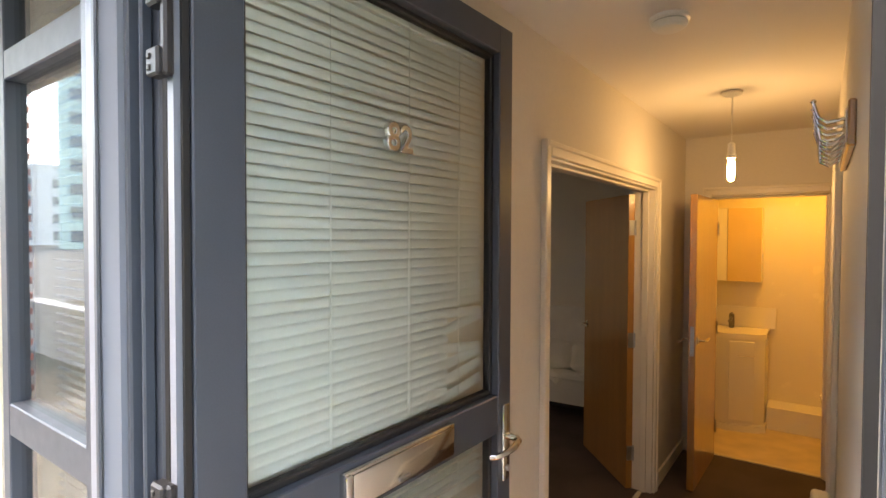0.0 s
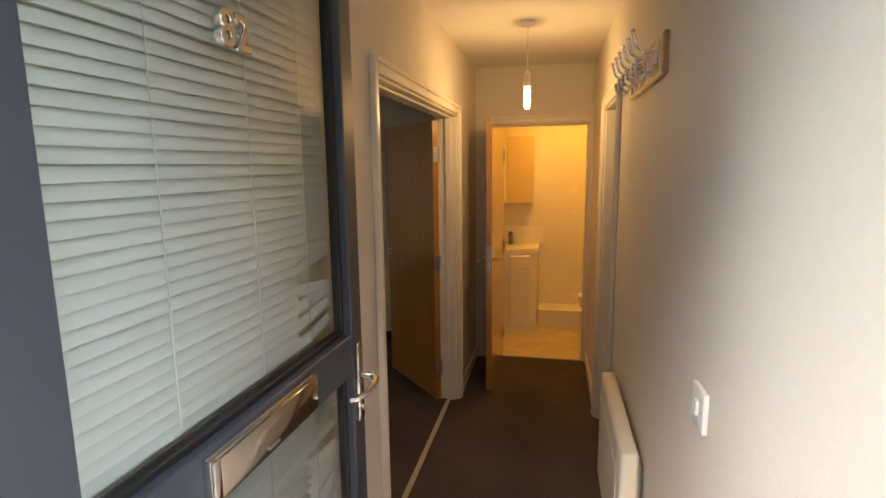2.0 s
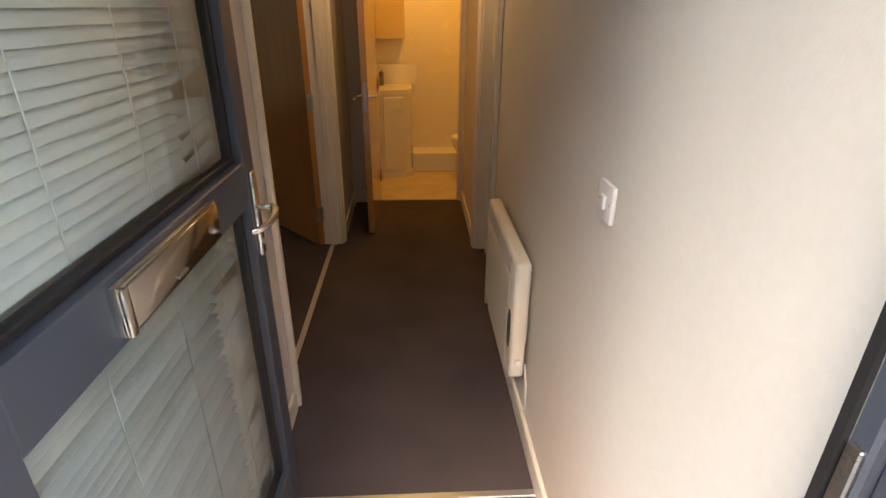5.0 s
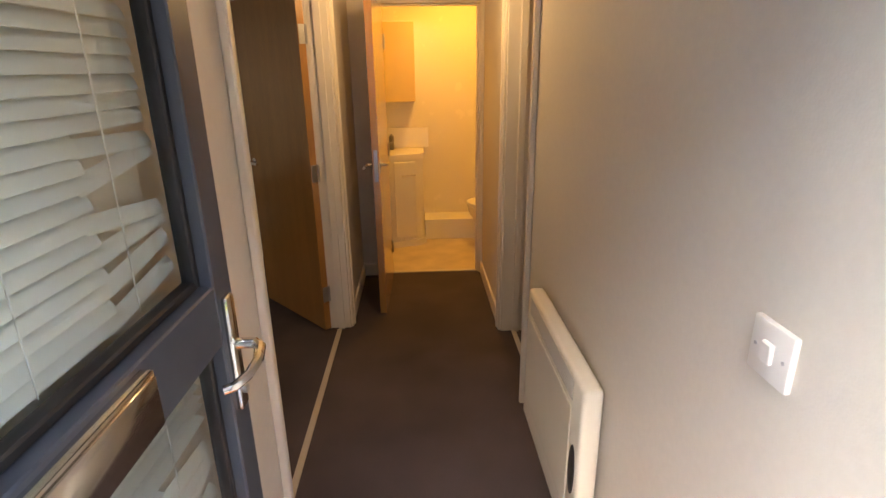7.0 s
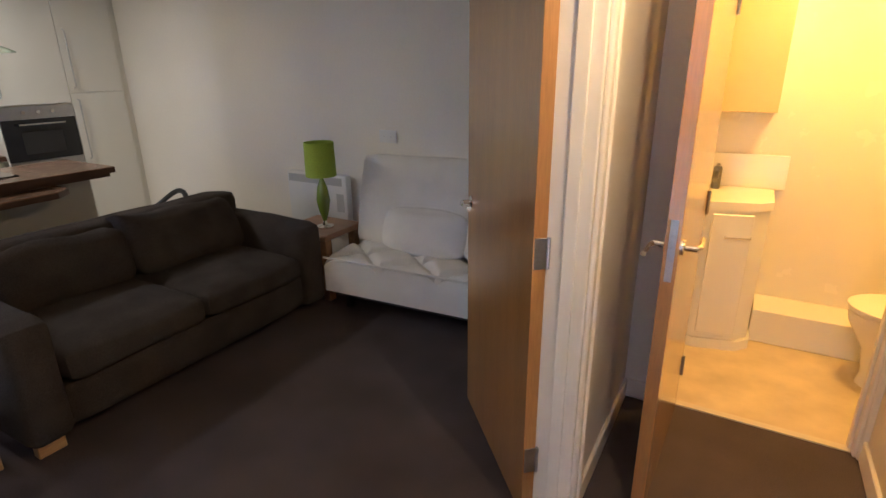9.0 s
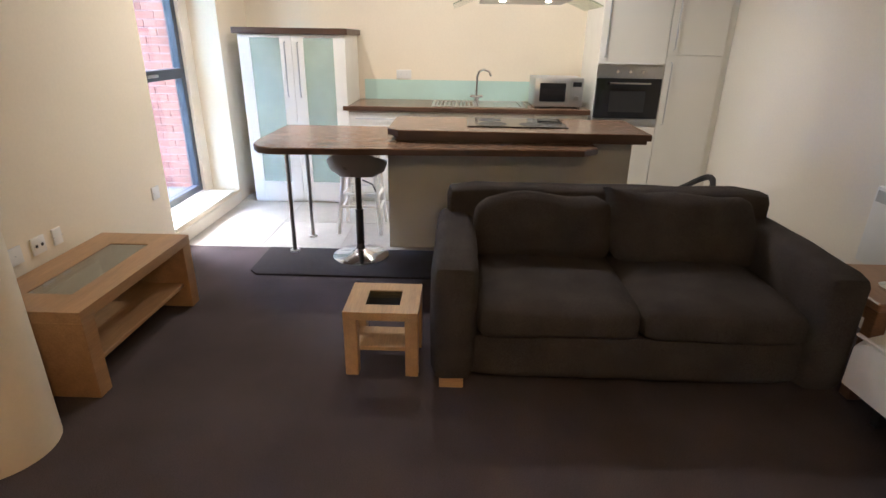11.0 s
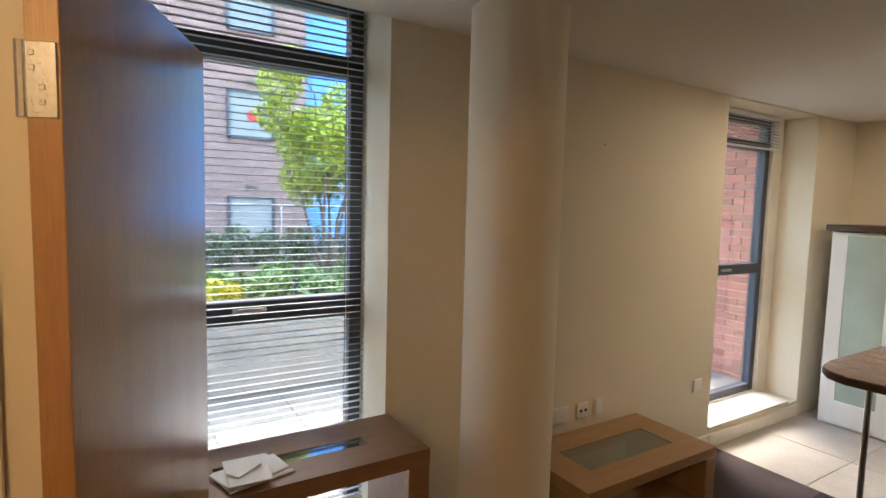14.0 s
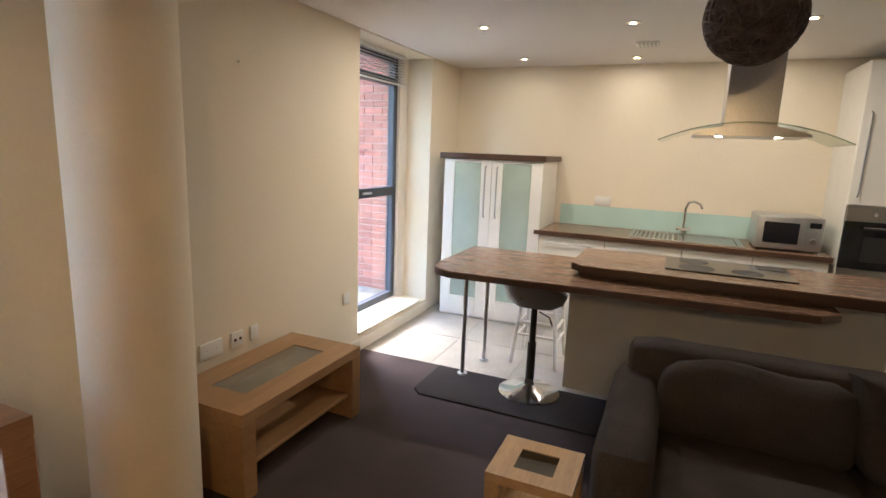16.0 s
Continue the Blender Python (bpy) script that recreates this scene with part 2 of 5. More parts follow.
def tube(bm, pts, r, n=10):
    """A round bar along points; r may be one radius or one for each point."""
    pts = [Vector(p) for p in pts]
    rs = r if isinstance(r, (list, tuple)) else [r] * len(pts)
    prev = []
    side = None
    for i, p in enumerate(pts):
        d = (pts[min(i + 1, len(pts) - 1)] - pts[max(i - 1, 0)]).normalized()
        if side is None:
            side = d.orthogonal().normalized()
        side = (side - d * side.dot(d)).normalized()
        up = d.cross(side)
        ring = [bm.verts.new(p + rs[i] * (math.cos(2 * math.pi * k / n) * side + math.sin(2 * math.pi * k / n) * up)) for k in range(n)]
        if prev:
            for k in range(n):
                bm.faces.new((prev[k], prev[(k + 1) % n], ring[(k + 1) % n], ring[k]))
        else:
            bm.faces.new(ring[::-1])
        prev = ring
    bm.faces.new(prev)
    return bm


def slab(bm, outline, z0, z1):
    """A flat board of any outline (counter-clockwise)."""
    lo = [bm.verts.new((x, y, z0)) for x, y in outline]
    hi = [bm.verts.new((x, y, z1)) for x, y in outline]
    n = len(outline)
    bm.faces.new(lo[::-1])
    bm.faces.new(hi)
    for i in range(n):
        bm.faces.new((lo[i], lo[(i + 1) % n], hi[(i + 1) % n], hi[i]))
    return bm


def mesh_of(name, bm, material, smooth=True):
    bmesh.ops.recalc_face_normals(bm, faces=bm.faces[:])
    me = bpy.data.meshes.new(name)
    bm.to_mesh(me)
    bm.free()
    me.materials.append(material)
    if smooth:
        for p in me.polygons:
            p.use_smooth = True
        me.set_sharp_from_angle(angle=radians(35))
    return me


def part(name, bm, material, parent, label="", m=None):
    ob = new(name, mesh_of(name, bm, material))
    ob.parent = parent
    if m is not None:
        ob.matrix_basis = m
    if label:
        ob["label"] = label
    return ob


def box_part(name, dims, material, parent, bev=0.0, label="", seg=1, m=None):
    return part(name, bx(bmesh.new(), *dims, bev, seg), material, parent, label, m)


def share(name, me, parent, m):
    ob = new(name, me)
    ob.parent = parent
    ob.matrix_basis = m
    return ob


def thing(name, label, category, m=None, group=""):
    ob = new(name)
    ob.empty_display_size = 0.1
    if m is not None:
        ob.matrix_basis = m
    return tagged(ob, label, category, group)


def structure(name, bm, material, label="", category=""):
    ob = new(name, mesh_of(name, bm, material))
    return tagged(ob, label, category, kind="structure")


def boxes(name, material, label, category, *dims, bev=0.0):
    bm = bmesh.new()
    for d in dims:
        bx(bm, *d, bev)
    return structure(name, bm, material, label, category)


# ---- the shell ----
HZ, LZ = 2.50, 2.39          # ceiling heights: hall, living room
HL, HR = 0.14, 1.105         # hall faces, left and right
YF = 0.23                    # inner face of the front wall
XB, YB = -5.37, 4.6          # kitchen back wall, far wall of the living room
W1 = (-1.055, -0.025)
W2 = (-4.72, -3.5)

boxes("wall_front", PLASTER, "cream plastered outer wall with two tall windows", "wall",
      (-5.57, W2[0], -0.12, YF, 0, 2.6), (W2[0], W2[1], -0.12, YF, 0, 0.12), (W2[1], W1[0], -0.12, YF, 0, 2.6),
      (W1[0], W1[1], -0.12, YF, 0, 0.11), (W1[1], 0.06, -0.12, YF, 0, 2.6),
      (W2[0], W2[1], -0.12, YF, LZ - 0.01, 2.6), (W1[0], W1[1], -0.12, YF, 2.53, 2.6), (0.06, 1.3, -0.12, 0.0, 2.46, 2.6))
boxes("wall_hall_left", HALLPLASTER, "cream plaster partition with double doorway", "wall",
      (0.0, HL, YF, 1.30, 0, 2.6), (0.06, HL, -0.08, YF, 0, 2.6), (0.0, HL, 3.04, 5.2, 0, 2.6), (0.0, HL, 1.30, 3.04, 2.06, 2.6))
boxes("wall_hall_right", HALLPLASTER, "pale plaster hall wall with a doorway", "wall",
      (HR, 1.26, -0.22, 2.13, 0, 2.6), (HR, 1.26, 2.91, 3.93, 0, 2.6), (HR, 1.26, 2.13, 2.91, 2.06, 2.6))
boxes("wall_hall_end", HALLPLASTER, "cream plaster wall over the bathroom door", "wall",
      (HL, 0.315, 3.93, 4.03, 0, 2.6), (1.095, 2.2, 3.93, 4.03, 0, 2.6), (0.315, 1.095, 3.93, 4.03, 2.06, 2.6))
boxes("wall_bathroom", BATHWALL, "warm-lit pale bathroom wall", "wall", (HL, 2.2, 5.1, 5.2, 0, 2.6), (1.9, 2.0, 4.03, 5.1, 0, 2.6),
      (HL, HL + 0.012, 4.03, 5.1, 0, 2.45))
boxes("wall_kitchen", PLASTER, "cream plaster kitchen wall", "wall", (XB - 0.2, XB, YF, YB + 0.2, 0, 2.6))
# The lighter plaster here carries the daylight that falls on this wall.
boxes("wall_living_far", LITPLASTER, "cream plaster living room wall", "wall", (XB, 0.0, YB, YB + 0.2, 0, 2.6))
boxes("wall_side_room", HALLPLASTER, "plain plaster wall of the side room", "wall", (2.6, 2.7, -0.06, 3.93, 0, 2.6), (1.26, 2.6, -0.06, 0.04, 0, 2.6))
boxes("ceiling_living", CEILING, "white painted ceiling", "ceiling", (XB, 0.0, YF, YB, LZ, LZ + 0.2))
boxes("ceiling_hall", CEILING, "white painted hall ceiling", "ceiling", (0.0, 2.7, 0.0, 3.93, HZ, HZ + 0.1))
boxes("ceiling_bathroom", CEILING, "white painted bathroom ceiling", "ceiling", (HL, 1.95, 4.03, 5.1, 2.42, 2.6))
boxes("floor", CARPET, "dark brown carpet floor", "floor", (-3.56, 0.0, YF, YB, -0.1, 0), (0.0, 2.6, 0.78, 3.96, -0.1, 0))
boxes("floor_entrance", ANTHRACITE, "dark grey entrance floor edging", "floor", (0.06, 1.1, -0.2, 0.76, -0.1, -0.006))
boxes("floor_bathroom", BATHVINYL, "beige bathroom floor", "floor", (HL, 1.95, 3.99, 5.1, -0.1, 0.004))
floor_kitchen = boxes("floor_kitchen", GROUT, "cream tiled kitchen floor", "floor", (XB, -3.56, YF, YB, -0.1, -0.003))
boxes("threshold_1", GOLD, "worn metal carpet strip in the double doorway", "threshold", (0.055, 0.085, 1.35, 2.98, 0, 0.006), bev=0.002)
boxes("threshold_2", ALU, "pale metal strip at the door mat", "threshold", (HL, HR, 0.755, 0.785, -0.01, 0.006), bev=0.002)
boxes("threshold_3", GOLD, "brass strip at the bathroom floor", "threshold", (0.345, 1.07, 3.955, 3.995, -0.01, 0.008), bev=0.002)
boxes("threshold_4", GOLD, "metal carpet strip at the side door", "threshold", (1.17, 1.20, 2.16, 2.88, 0, 0.006), bev=0.002)


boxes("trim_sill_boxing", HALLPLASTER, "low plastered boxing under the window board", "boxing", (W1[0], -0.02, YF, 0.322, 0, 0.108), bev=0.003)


def skirt(bm, x0, x1, y0, y1):
    bx(bm, x0, x1, y0, y1, 0, 0.1, 0.005)


bm = bmesh.new()
for d in ((HR - 0.016, HR, -0.22, 2.06), (HR - 0.016, HR, 2.98, 3.93), (HL, HL + 0.016, 0.85, 1.25), (HL, HL + 0.016, 3.11, 3.93),
          (HL, 0.27, 3.914, 3.93), (-3.5, -1.6, YF, YF + 0.016), (-1.25, W1[0] - 0.002, YF, YF + 0.016), (W2[0], W2[1], YF, YF + 0.016),
          (-0.016, 0, 0.25, 1.25), (-0.016, 0, 3.11, YB), (-4.4, -0.02, YB - 0.016, YB)):
    skirt(bm, *d)
structure("baseboard", bm, TRIM, "cream-white painted skirting board", "baseboard")


def door_frame(name, axis, p0, p1, a0, a1, label):
    """Lining and stepped architraves round an opening a0..a1 in a wall whose faces are p0, p1."""
    bm = bmesh.new()

    def b(u0, u1, v0, v1, z0, z1, bev=0.004):
        if axis == 'x':
            bx(bm, u0, u1, v0, v1, z0, z1, bev)
        else:
            bx(bm, v0, v1, u0, u1, z0, z1, bev)
    b(p0 - 0.002, p1 + 0.002, a0 - 0.03, a0, 0, 2.03)
    b(p0 - 0.002, p1 + 0.002, a1, a1 + 0.03, 0, 2.03)
    b(p0 - 0.002, p1 + 0.002, a0 - 0.03, a1 + 0.03, 2.031, 2.06)
    q = p0 + (p1 - p0) * 0.45
    b(q, q + 0.04, a0, a0 + 0.012, 0, 2.02, 0.002)
    b(q, q + 0.04, a1 - 0.012, a1, 0, 2.02, 0.002)
    b(q, q + 0.04, a0, a1, 2.018, 2.03, 0.002)
    for f, s in ((p0, -1), (p1, 1)):
        lo, hi = sorted((f, f + s * 0.018))
        l2, h2 = sorted((f, f + s * 0.026))
        for w0, w1, u, v in ((0.012, 0.070, lo, hi), (0.050, 0.073, l2, h2)):
            b(u, v, a0 - w1, a0 - w0, 0, 2.03 + w1, 0.005)
            b(u, v, a1 + w0, a1 + w1, 0, 2.03 + w1, 0.005)
            b(u, v, a0 - w0, a1 + w0, 2.03 + w0, 2.03 + w1, 0.005)
    return structure(name, bm, TRIM, label, "door frame")


door_frame("trim_double_door", 'x', 0.0, HL, 1.335, 3.0, "cream-painted stepped frame of the double doorway")
door_frame("trim_bath_door", 'y', 3.93, 4.03, 0.345, 1.07, "cream-painted frame of the bathroom door")
door_frame("trim_side_door", 'x', HR, 1.26, 2.18, 2.88, "cream-painted frame of the side door")


# ---- inner doors ----
def lever(parent, u, face, s, toward):
    """Chrome rose and lever on one face; s is the side, toward the hinge."""
    bm = lathe(bmesh.new(), [(0.026, 0), (0.026, 0.006), (0.022, 0.009), (0.01, 0.01), (0.01, 0.045)], n=20)
    tube(bm, [(0, 0, 0.04), (toward * 0.02, 0, 0.05), (toward * 0.06, 0, 0.05), (toward * 0.12, 0, 0.047)], 0.009, 8)
    me = mesh_of("door_handle", bm, CHROME)
    ob = new("door_handle", me)
    ob.parent = parent
    ob["label"] = "chrome lever handle on a round rose"
    ob.matrix_basis = pose(u, face, 1.02, -90 * s, 0, 0)
    return ob


def inner_door(name, label, width, m, handles=(1, -1), hinge_zs=(0.25, 1.02, 1.78), knuckle=-1):
    """Leaf runs from the hinge along +x, 44 mm thick along y."""
    d = tagged(new(name), label, "door", kind="structure")
    d.matrix_basis = m
    box_part("leaf", (0.002, width, -0.022, 0.022, 0.008, 2.005), OAK, d, 0.0015)
    for z in hinge_zs:
        bm = bx(bmesh.new(), -0.0015, 0.002, -0.018, 0.018, z - 0.05, z + 0.05, 0.0008)
        tube(bm, [(0, knuckle * 0.026, z - 0.05), (0, knuckle * 0.026, z + 0.05)], 0.007, 8)
        bx(bm, 0.0, 0.003, knuckle * 0.026, knuckle * 0.018, z - 0.05, z + 0.05)
        for k in (-0.03, -0.01, 0.015, 0.035):
            bx(bm, -0.0025, -0.001, -0.004 + 0.012 * (k > 0), 0.004 + 0.012 * (k > 0), z + k - 0.004, z + k + 0.004, 0.001)
        part("hinge", bm, STEEL, d, "brushed steel butt hinge")
    for s in handles:
        lever(d, width - 0.06, s * 0.022, s, -1 * s if s < 0 else -1)
    box_part("latch_plate", (width, width + 0.0015, -0.011, 0.011, 0.92, 1.12), STEEL, d)
    return d


inner_door("door_1", "open oak-veneer door leaf with a chrome lever", 0.752, pose(0.0, 2.975, 0, 0, 0, 132.5))
inner_door("door_2", "oak-veneer door leaf folded back, satin sheen", 0.70, pose(0.0, 1.37, 0, 0, 0, 248.4), handles=(1,), hinge_zs=(0.22, 1.78), knuckle=1)
inner_door("door_3", "oak-veneer bathroom door standing open into the hall", 0.72, pose(0.362, 3.905, 0, 0, 0, -91.5), knuckle=1)
inner_door("door_4", "oak-veneer side door standing ajar", 0.70, pose(1.262, 2.855, 0, 0, 0, 12), knuckle=1)


# ---- windows ----
def window(name, label, x0, x1, z0, z1, bars, y=-0.08, mull=()):
    w = tagged(new(name), label, "window", kind="structure")
    f = 0.06
    box_part("window_frame", (x0, x0 + f, y - 0.035, y + 0.035, z0, z1), ANTHRACITE, w, 0.004)
    box_part("window_frame", (x1 - f, x1, y - 0.035, y + 0.035, z0, z1), ANTHRACITE, w, 0.004)
    box_part("window_frame", (x0 + f, x1 - f, y - 0.035, y + 0.035, z0, z0 + f), ANTHRACITE, w, 0.004)
    box_part("window_frame", (x0 + f, x1 - f, y - 0.035, y + 0.035, z1 - f, z1), ANTHRACITE, w, 0.004)
    edges = [z0 + f] + [v for b in bars for v in b] + [z1 - f]
    for a, b in bars:
        box_part("transom", (x0 + f, x1 - f, y - 0.035, y + 0.04, a, b), ANTHRACITE, w, 0.004)
    for a, b in zip(edges[::2], edges[1::2]):
        g = box_part("pane", (x0 + f - 0.01, x1 - f + 0.01, y - 0.006, y + 0.006, a - 0.01, b + 0.01), DIMGLASS, w)
        g.visible_shadow = False
    hz = bars[0][1] - 0.02
    bm = bx(bmesh.new(), (x0 + x1) / 2 - 0.07, (x0 + x1) / 2 + 0.07, y + 0.042, y + 0.06, hz - 0.03, hz - 0.008, 0.006, 2)
    part("window_handle", bm, STEEL, w, "grey espagnolette handle")
    bm = bx(bmesh.new(), x0 - 0.0, x1 + 0.0, y + 0.035, YF + 0.012, z0 - 0.022, z0, 0.006, 2)
    part("window_sill", bm, TRIM, w, "white-painted window board")
    return w


window("window_1", "tall dark grey aluminium window with transoms", W1[0] + 0.005, W1[1] - 0.005, 0.135, 2.528, [(1.10, 1.20), (2.19, 2.28)])
window("window_2", "tall dark grey aluminium window facing red brickwork", W2[0] + 0.15, W2[1] - 0.005, 0.15, LZ - 0.012, [(1.14, 1.22), (2.12, 2.19)])
boxes("trim_window_reveal", TRIM, "white window reveal lining", "window reveal", (W2[0] + 0.002, W2[0] + 0.148, -0.11, -0.02, 0.13, LZ - 0.012))


def blind(name, label, x0, x1, y, top, zs, tilt, cords):
    b = thing(name, label, "blind")
    box_part("headrail", (x0, x1, y - 0.014, y + 0.014, top - 0.03, top), SLAT, b, 0.003)
    bm = bmesh.new()
    n = 3
    rows = [[bm.verts.new((x, -0.0105 + 0.0105 * i, 0.0018 * (1 - (i - 1) ** 2))) for x in (x0 + 0.005, x1 - 0.005)] for i in range(n)]
    rows += [[bm.verts.new((x, 0.0105 - 0.0105 * i, 0.0018 * (1 - (i - 1) ** 2) - 0.0006)) for x in (x0 + 0.005, x1 - 0.005)] for i in range(n)]
    for a, c in zip(rows, rows[1:] + rows[:1]):
        bm.faces.new((a[0], a[1], c[1], c[0]))
    me = mesh_of("slat", bm, GREYSLAT)
    for z in zs:
        share("slat", me, b, pose(0, y, z, tilt, 0, 0))
    for x in cords:
        part("cord", tube(bmesh.new(), [(x, y - 0.013, zs[-1]), (x, y - 0.013, top - 0.02)], 0.0012, 5), SLAT, b)
    box_part("bottom_rail", (x0 + 0.003, x1 - 0.003, y - 0.012, y + 0.012, zs[-1] - 0.03, zs[-1] - 0.016), SLAT, b, 0.003)
    return b


blind("venetian_blind", "white venetian blind lowered with open slats", W1[0] + 0.02, W1[1] - 0.02, 0.03, 2.52, [2.45 - 0.03 * i for i in range(74)], 3, (-0.95, -0.25))
blind("venetian_blind", "white venetian blind drawn up to the top", W2[0] + 0.17, W2[1] - 0.02, 0.03, LZ - 0.015, [2.335 - 0.024 * i for i in range(9)], 8, (-4.4, -3.7))

# ---- front door ----
bm = bmesh.new()
for d in ((0.075, 0.135, -0.20, -0.13), (0.135, 0.165, -0.17, -0.13), (1.07, 1.19, -0.25, -0.222), (1.083, 1.19, -0.31, -0.25), (1.19, 1.24, -0.28, -0.222)):
    bx(bm, *d, -0.02, 2.45, 0.004)
bx(bm, 0.135, 1.104, -0.2, -0.13, 2.385, 2.45, 0.004)
bx(bm, 0.075, 1.055, -0.2, -0.12, -0.05, -0.008, 0.004)
df = structure("door_frame_front", bm, ANTHRACITE, "dark grey powder-coated front door frame", "door frame")
boxes("trim_door_seal", DARKSEAL, "black rubber door seal", "door seal", (0.137, 0.15, -0.198, -0.172, 0, 2.38), (0.153, 0.163, -0.19, -0.172, 0, 2.38), (0.166, 0.184, -0.205, -0.128, 0, 2.38), (0.206, 0.213, -0.204, -0.193, 0, 2.38),
      (1.062, 1.0695, -0.225, -0.2135, 0, 2.38))
boxes("trim_door_channel", POSTGREY, "pale aluminium hinge channel", "door channel", (0.186, 0.204, -0.214, -0.193, 0, 2.38))
boxes("trim_post", POSTGREY, "silver-grey aluminium corner post", "post", (-0.02, 0.072, -0.26, -0.121, -0.05, 2.6), bev=0.02)
boxes("trim_post_channels", ANTHRACITE, "dark grey stepped cover strips beside the door", "post",
      (-0.05, -0.022, -0.25, -0.121, -0.05, 2.6), (0.04, 0.056, -0.268, -0.262, -0.05, 2.6), (0.0745, 0.09, -0.232, -0.202, -0.02, 2.45), (0.105, 0.116, -0.222, -0.202, -0.02, 2.45), bev=0.003)
box_part("strike_plate", (1.064, 1.071, -0.246, -0.228, 0.98, 1.24), STEEL, df, 0.002, "steel strike plate")
for z in (0.3, 1.2, 2.0):
    bm = bmesh.new()
    for a in (-0.03, 0.08):
        bx(bm, 0.168, 0.205, -0.24, -0.216, z + a, z + a + 0.045, 0.004)
        for k in (0.013, 0.031):
            bx(bm, 0.176, 0.186, -0.243, -0.239, z + a + k - 0.005, z + a + k + 0.005, 0.002)
    bx(bm, 0.198, 0.214, -0.232, -0.216, z - 0.03, z + 0.125, 0.004)
    part("hinge", bm, BLACKPL, df, "black adjustable door hinge")

FDW, FDH = 0.975, 2.36
fd = tagged(new("door_front"), "dark grey glazed front door standing open", "door", kind="structure")
fd.matrix_basis = pose(0.218, -0.14, 0, 0, 0, 88.6)   # local x: along the leaf, -y: outer face
TH = 0.052
for nm, d in (("stile", (-0.05, 0.045, 0, TH, 0.01, FDH)), ("stile", (FDW - 0.075, FDW, 0, TH, 0.01, FDH)),
              ("rail", (0.045, FDW - 0.075, 0, TH, FDH - 0.085, FDH)), ("rail", (0.045, FDW - 0.075, 0, TH, 1.115, 1.232)),
              ("rail", (0.045, FDW - 0.075, 0, TH, 0.01, 0.17))):
    box_part(nm, d, ANTHRACITE, fd, 0.003)
for z0, z1 in ((0.17, 1.115), (1.232, FDH - 0.085)):
    bm = bmesh.new()
    x0, x1 = 0.045, FDW - 0.075
    for d in ((x0, x0 + 0.016, z0, z1), (x1 - 0.016, x1, z0, z1), (x0 + 0.016, x1 - 0.016, z0, z0 + 0.016), (x0 + 0.016, x1 - 0.016, z1 - 0.016, z1)):
        bx(bm, d[0], d[1], 0.022, TH - 0.004, d[2], d[3], 0.003)
    part("glazing_bead", bm, DARKSEAL, fd, "black glazing bead")
    g = box_part("pane", (x0 + 0.01, x1 - 0.01, 0.032, 0.042, z0 + 0.01, z1 - 0.01), GLASS, fd)
    g.visible_shadow = False
# letter plate
bm = bx(bmesh.new(), 0.258, 0.648, -0.018, 0.004, 1.135, 1.222, 0.005, 2)
lp = part("letter_plate", bm, CHROME, fd, "polished chrome letter plate")
box_part("flap", (0.278, 0.640, -0.023, -0.0185, 1.141, 1.216), CHROME, lp, 0.003, seg=2)
box_part("end_cap", (0.256, 0.275, -0.026, -0.0185, 1.137, 1.22), CHROME, lp, 0.004, seg=2)
box_part("finger_pull", (0.42, 0.46, -0.027, -0.0235, 1.15, 1.158), STEEL, lp, 0.0015)

# handle on its plate
bm = bx(bmesh.new(), FDW - 0.058, FDW - 0.022, -0.012, 0.002, 0.96, 1.20, 0.006, 2)
hp = part("handle_plate", bm, CHROME, fd, "polished chrome back plate")
hx = FDW - 0.04
bm = tube(bmesh.new(), [(hx, -0.01, 1.10), (hx, -0.045, 1.10), (hx - 0.012, -0.058, 1.099), (hx - 0.05, -0.066, 1.094), (hx - 0.09, -0.06, 1.086),
                        (hx - 0.118, -0.044, 1.08), (hx - 0.126, -0.028, 1.078)], [0.011, 0.011, 0.011, 0.01, 0.009, 0.009, 0.008], 10)
part("lever", bm, CHROME, hp, "curved chrome lever")
bm = lathe(bmesh.new(), [(0.009, 0), (0.009, 0.008), (0.006, 0.009)], n=14)
part("lock_cylinder", bm, STEEL, hp, m=pose(hx, -0.011, 1.0, 90, 0, 0))
# the raised house number
txt = bpy.data.curves.new("house_number", 'FONT')
txt.body, txt.size, txt.extrude, txt.bevel_depth = "82", 0.092, 0.006, 0.003
txt.bevel_resolution = 1
tob = new("house_number_text", txt)
dg = bpy.context.evaluated_depsgraph_get()
me = bpy.data.meshes.new_from_object(tob.evaluated_get(dg))
bpy.data.objects.remove(tob)
me.materials.clear()
me.materials.append(CHROME)
num = new("house_number", me)
num.parent = fd
num["label"] = "raised clear-silver digits 82"
num.matrix_basis = pose(0.42, 0.022, 1.925, 90, 0, 0)

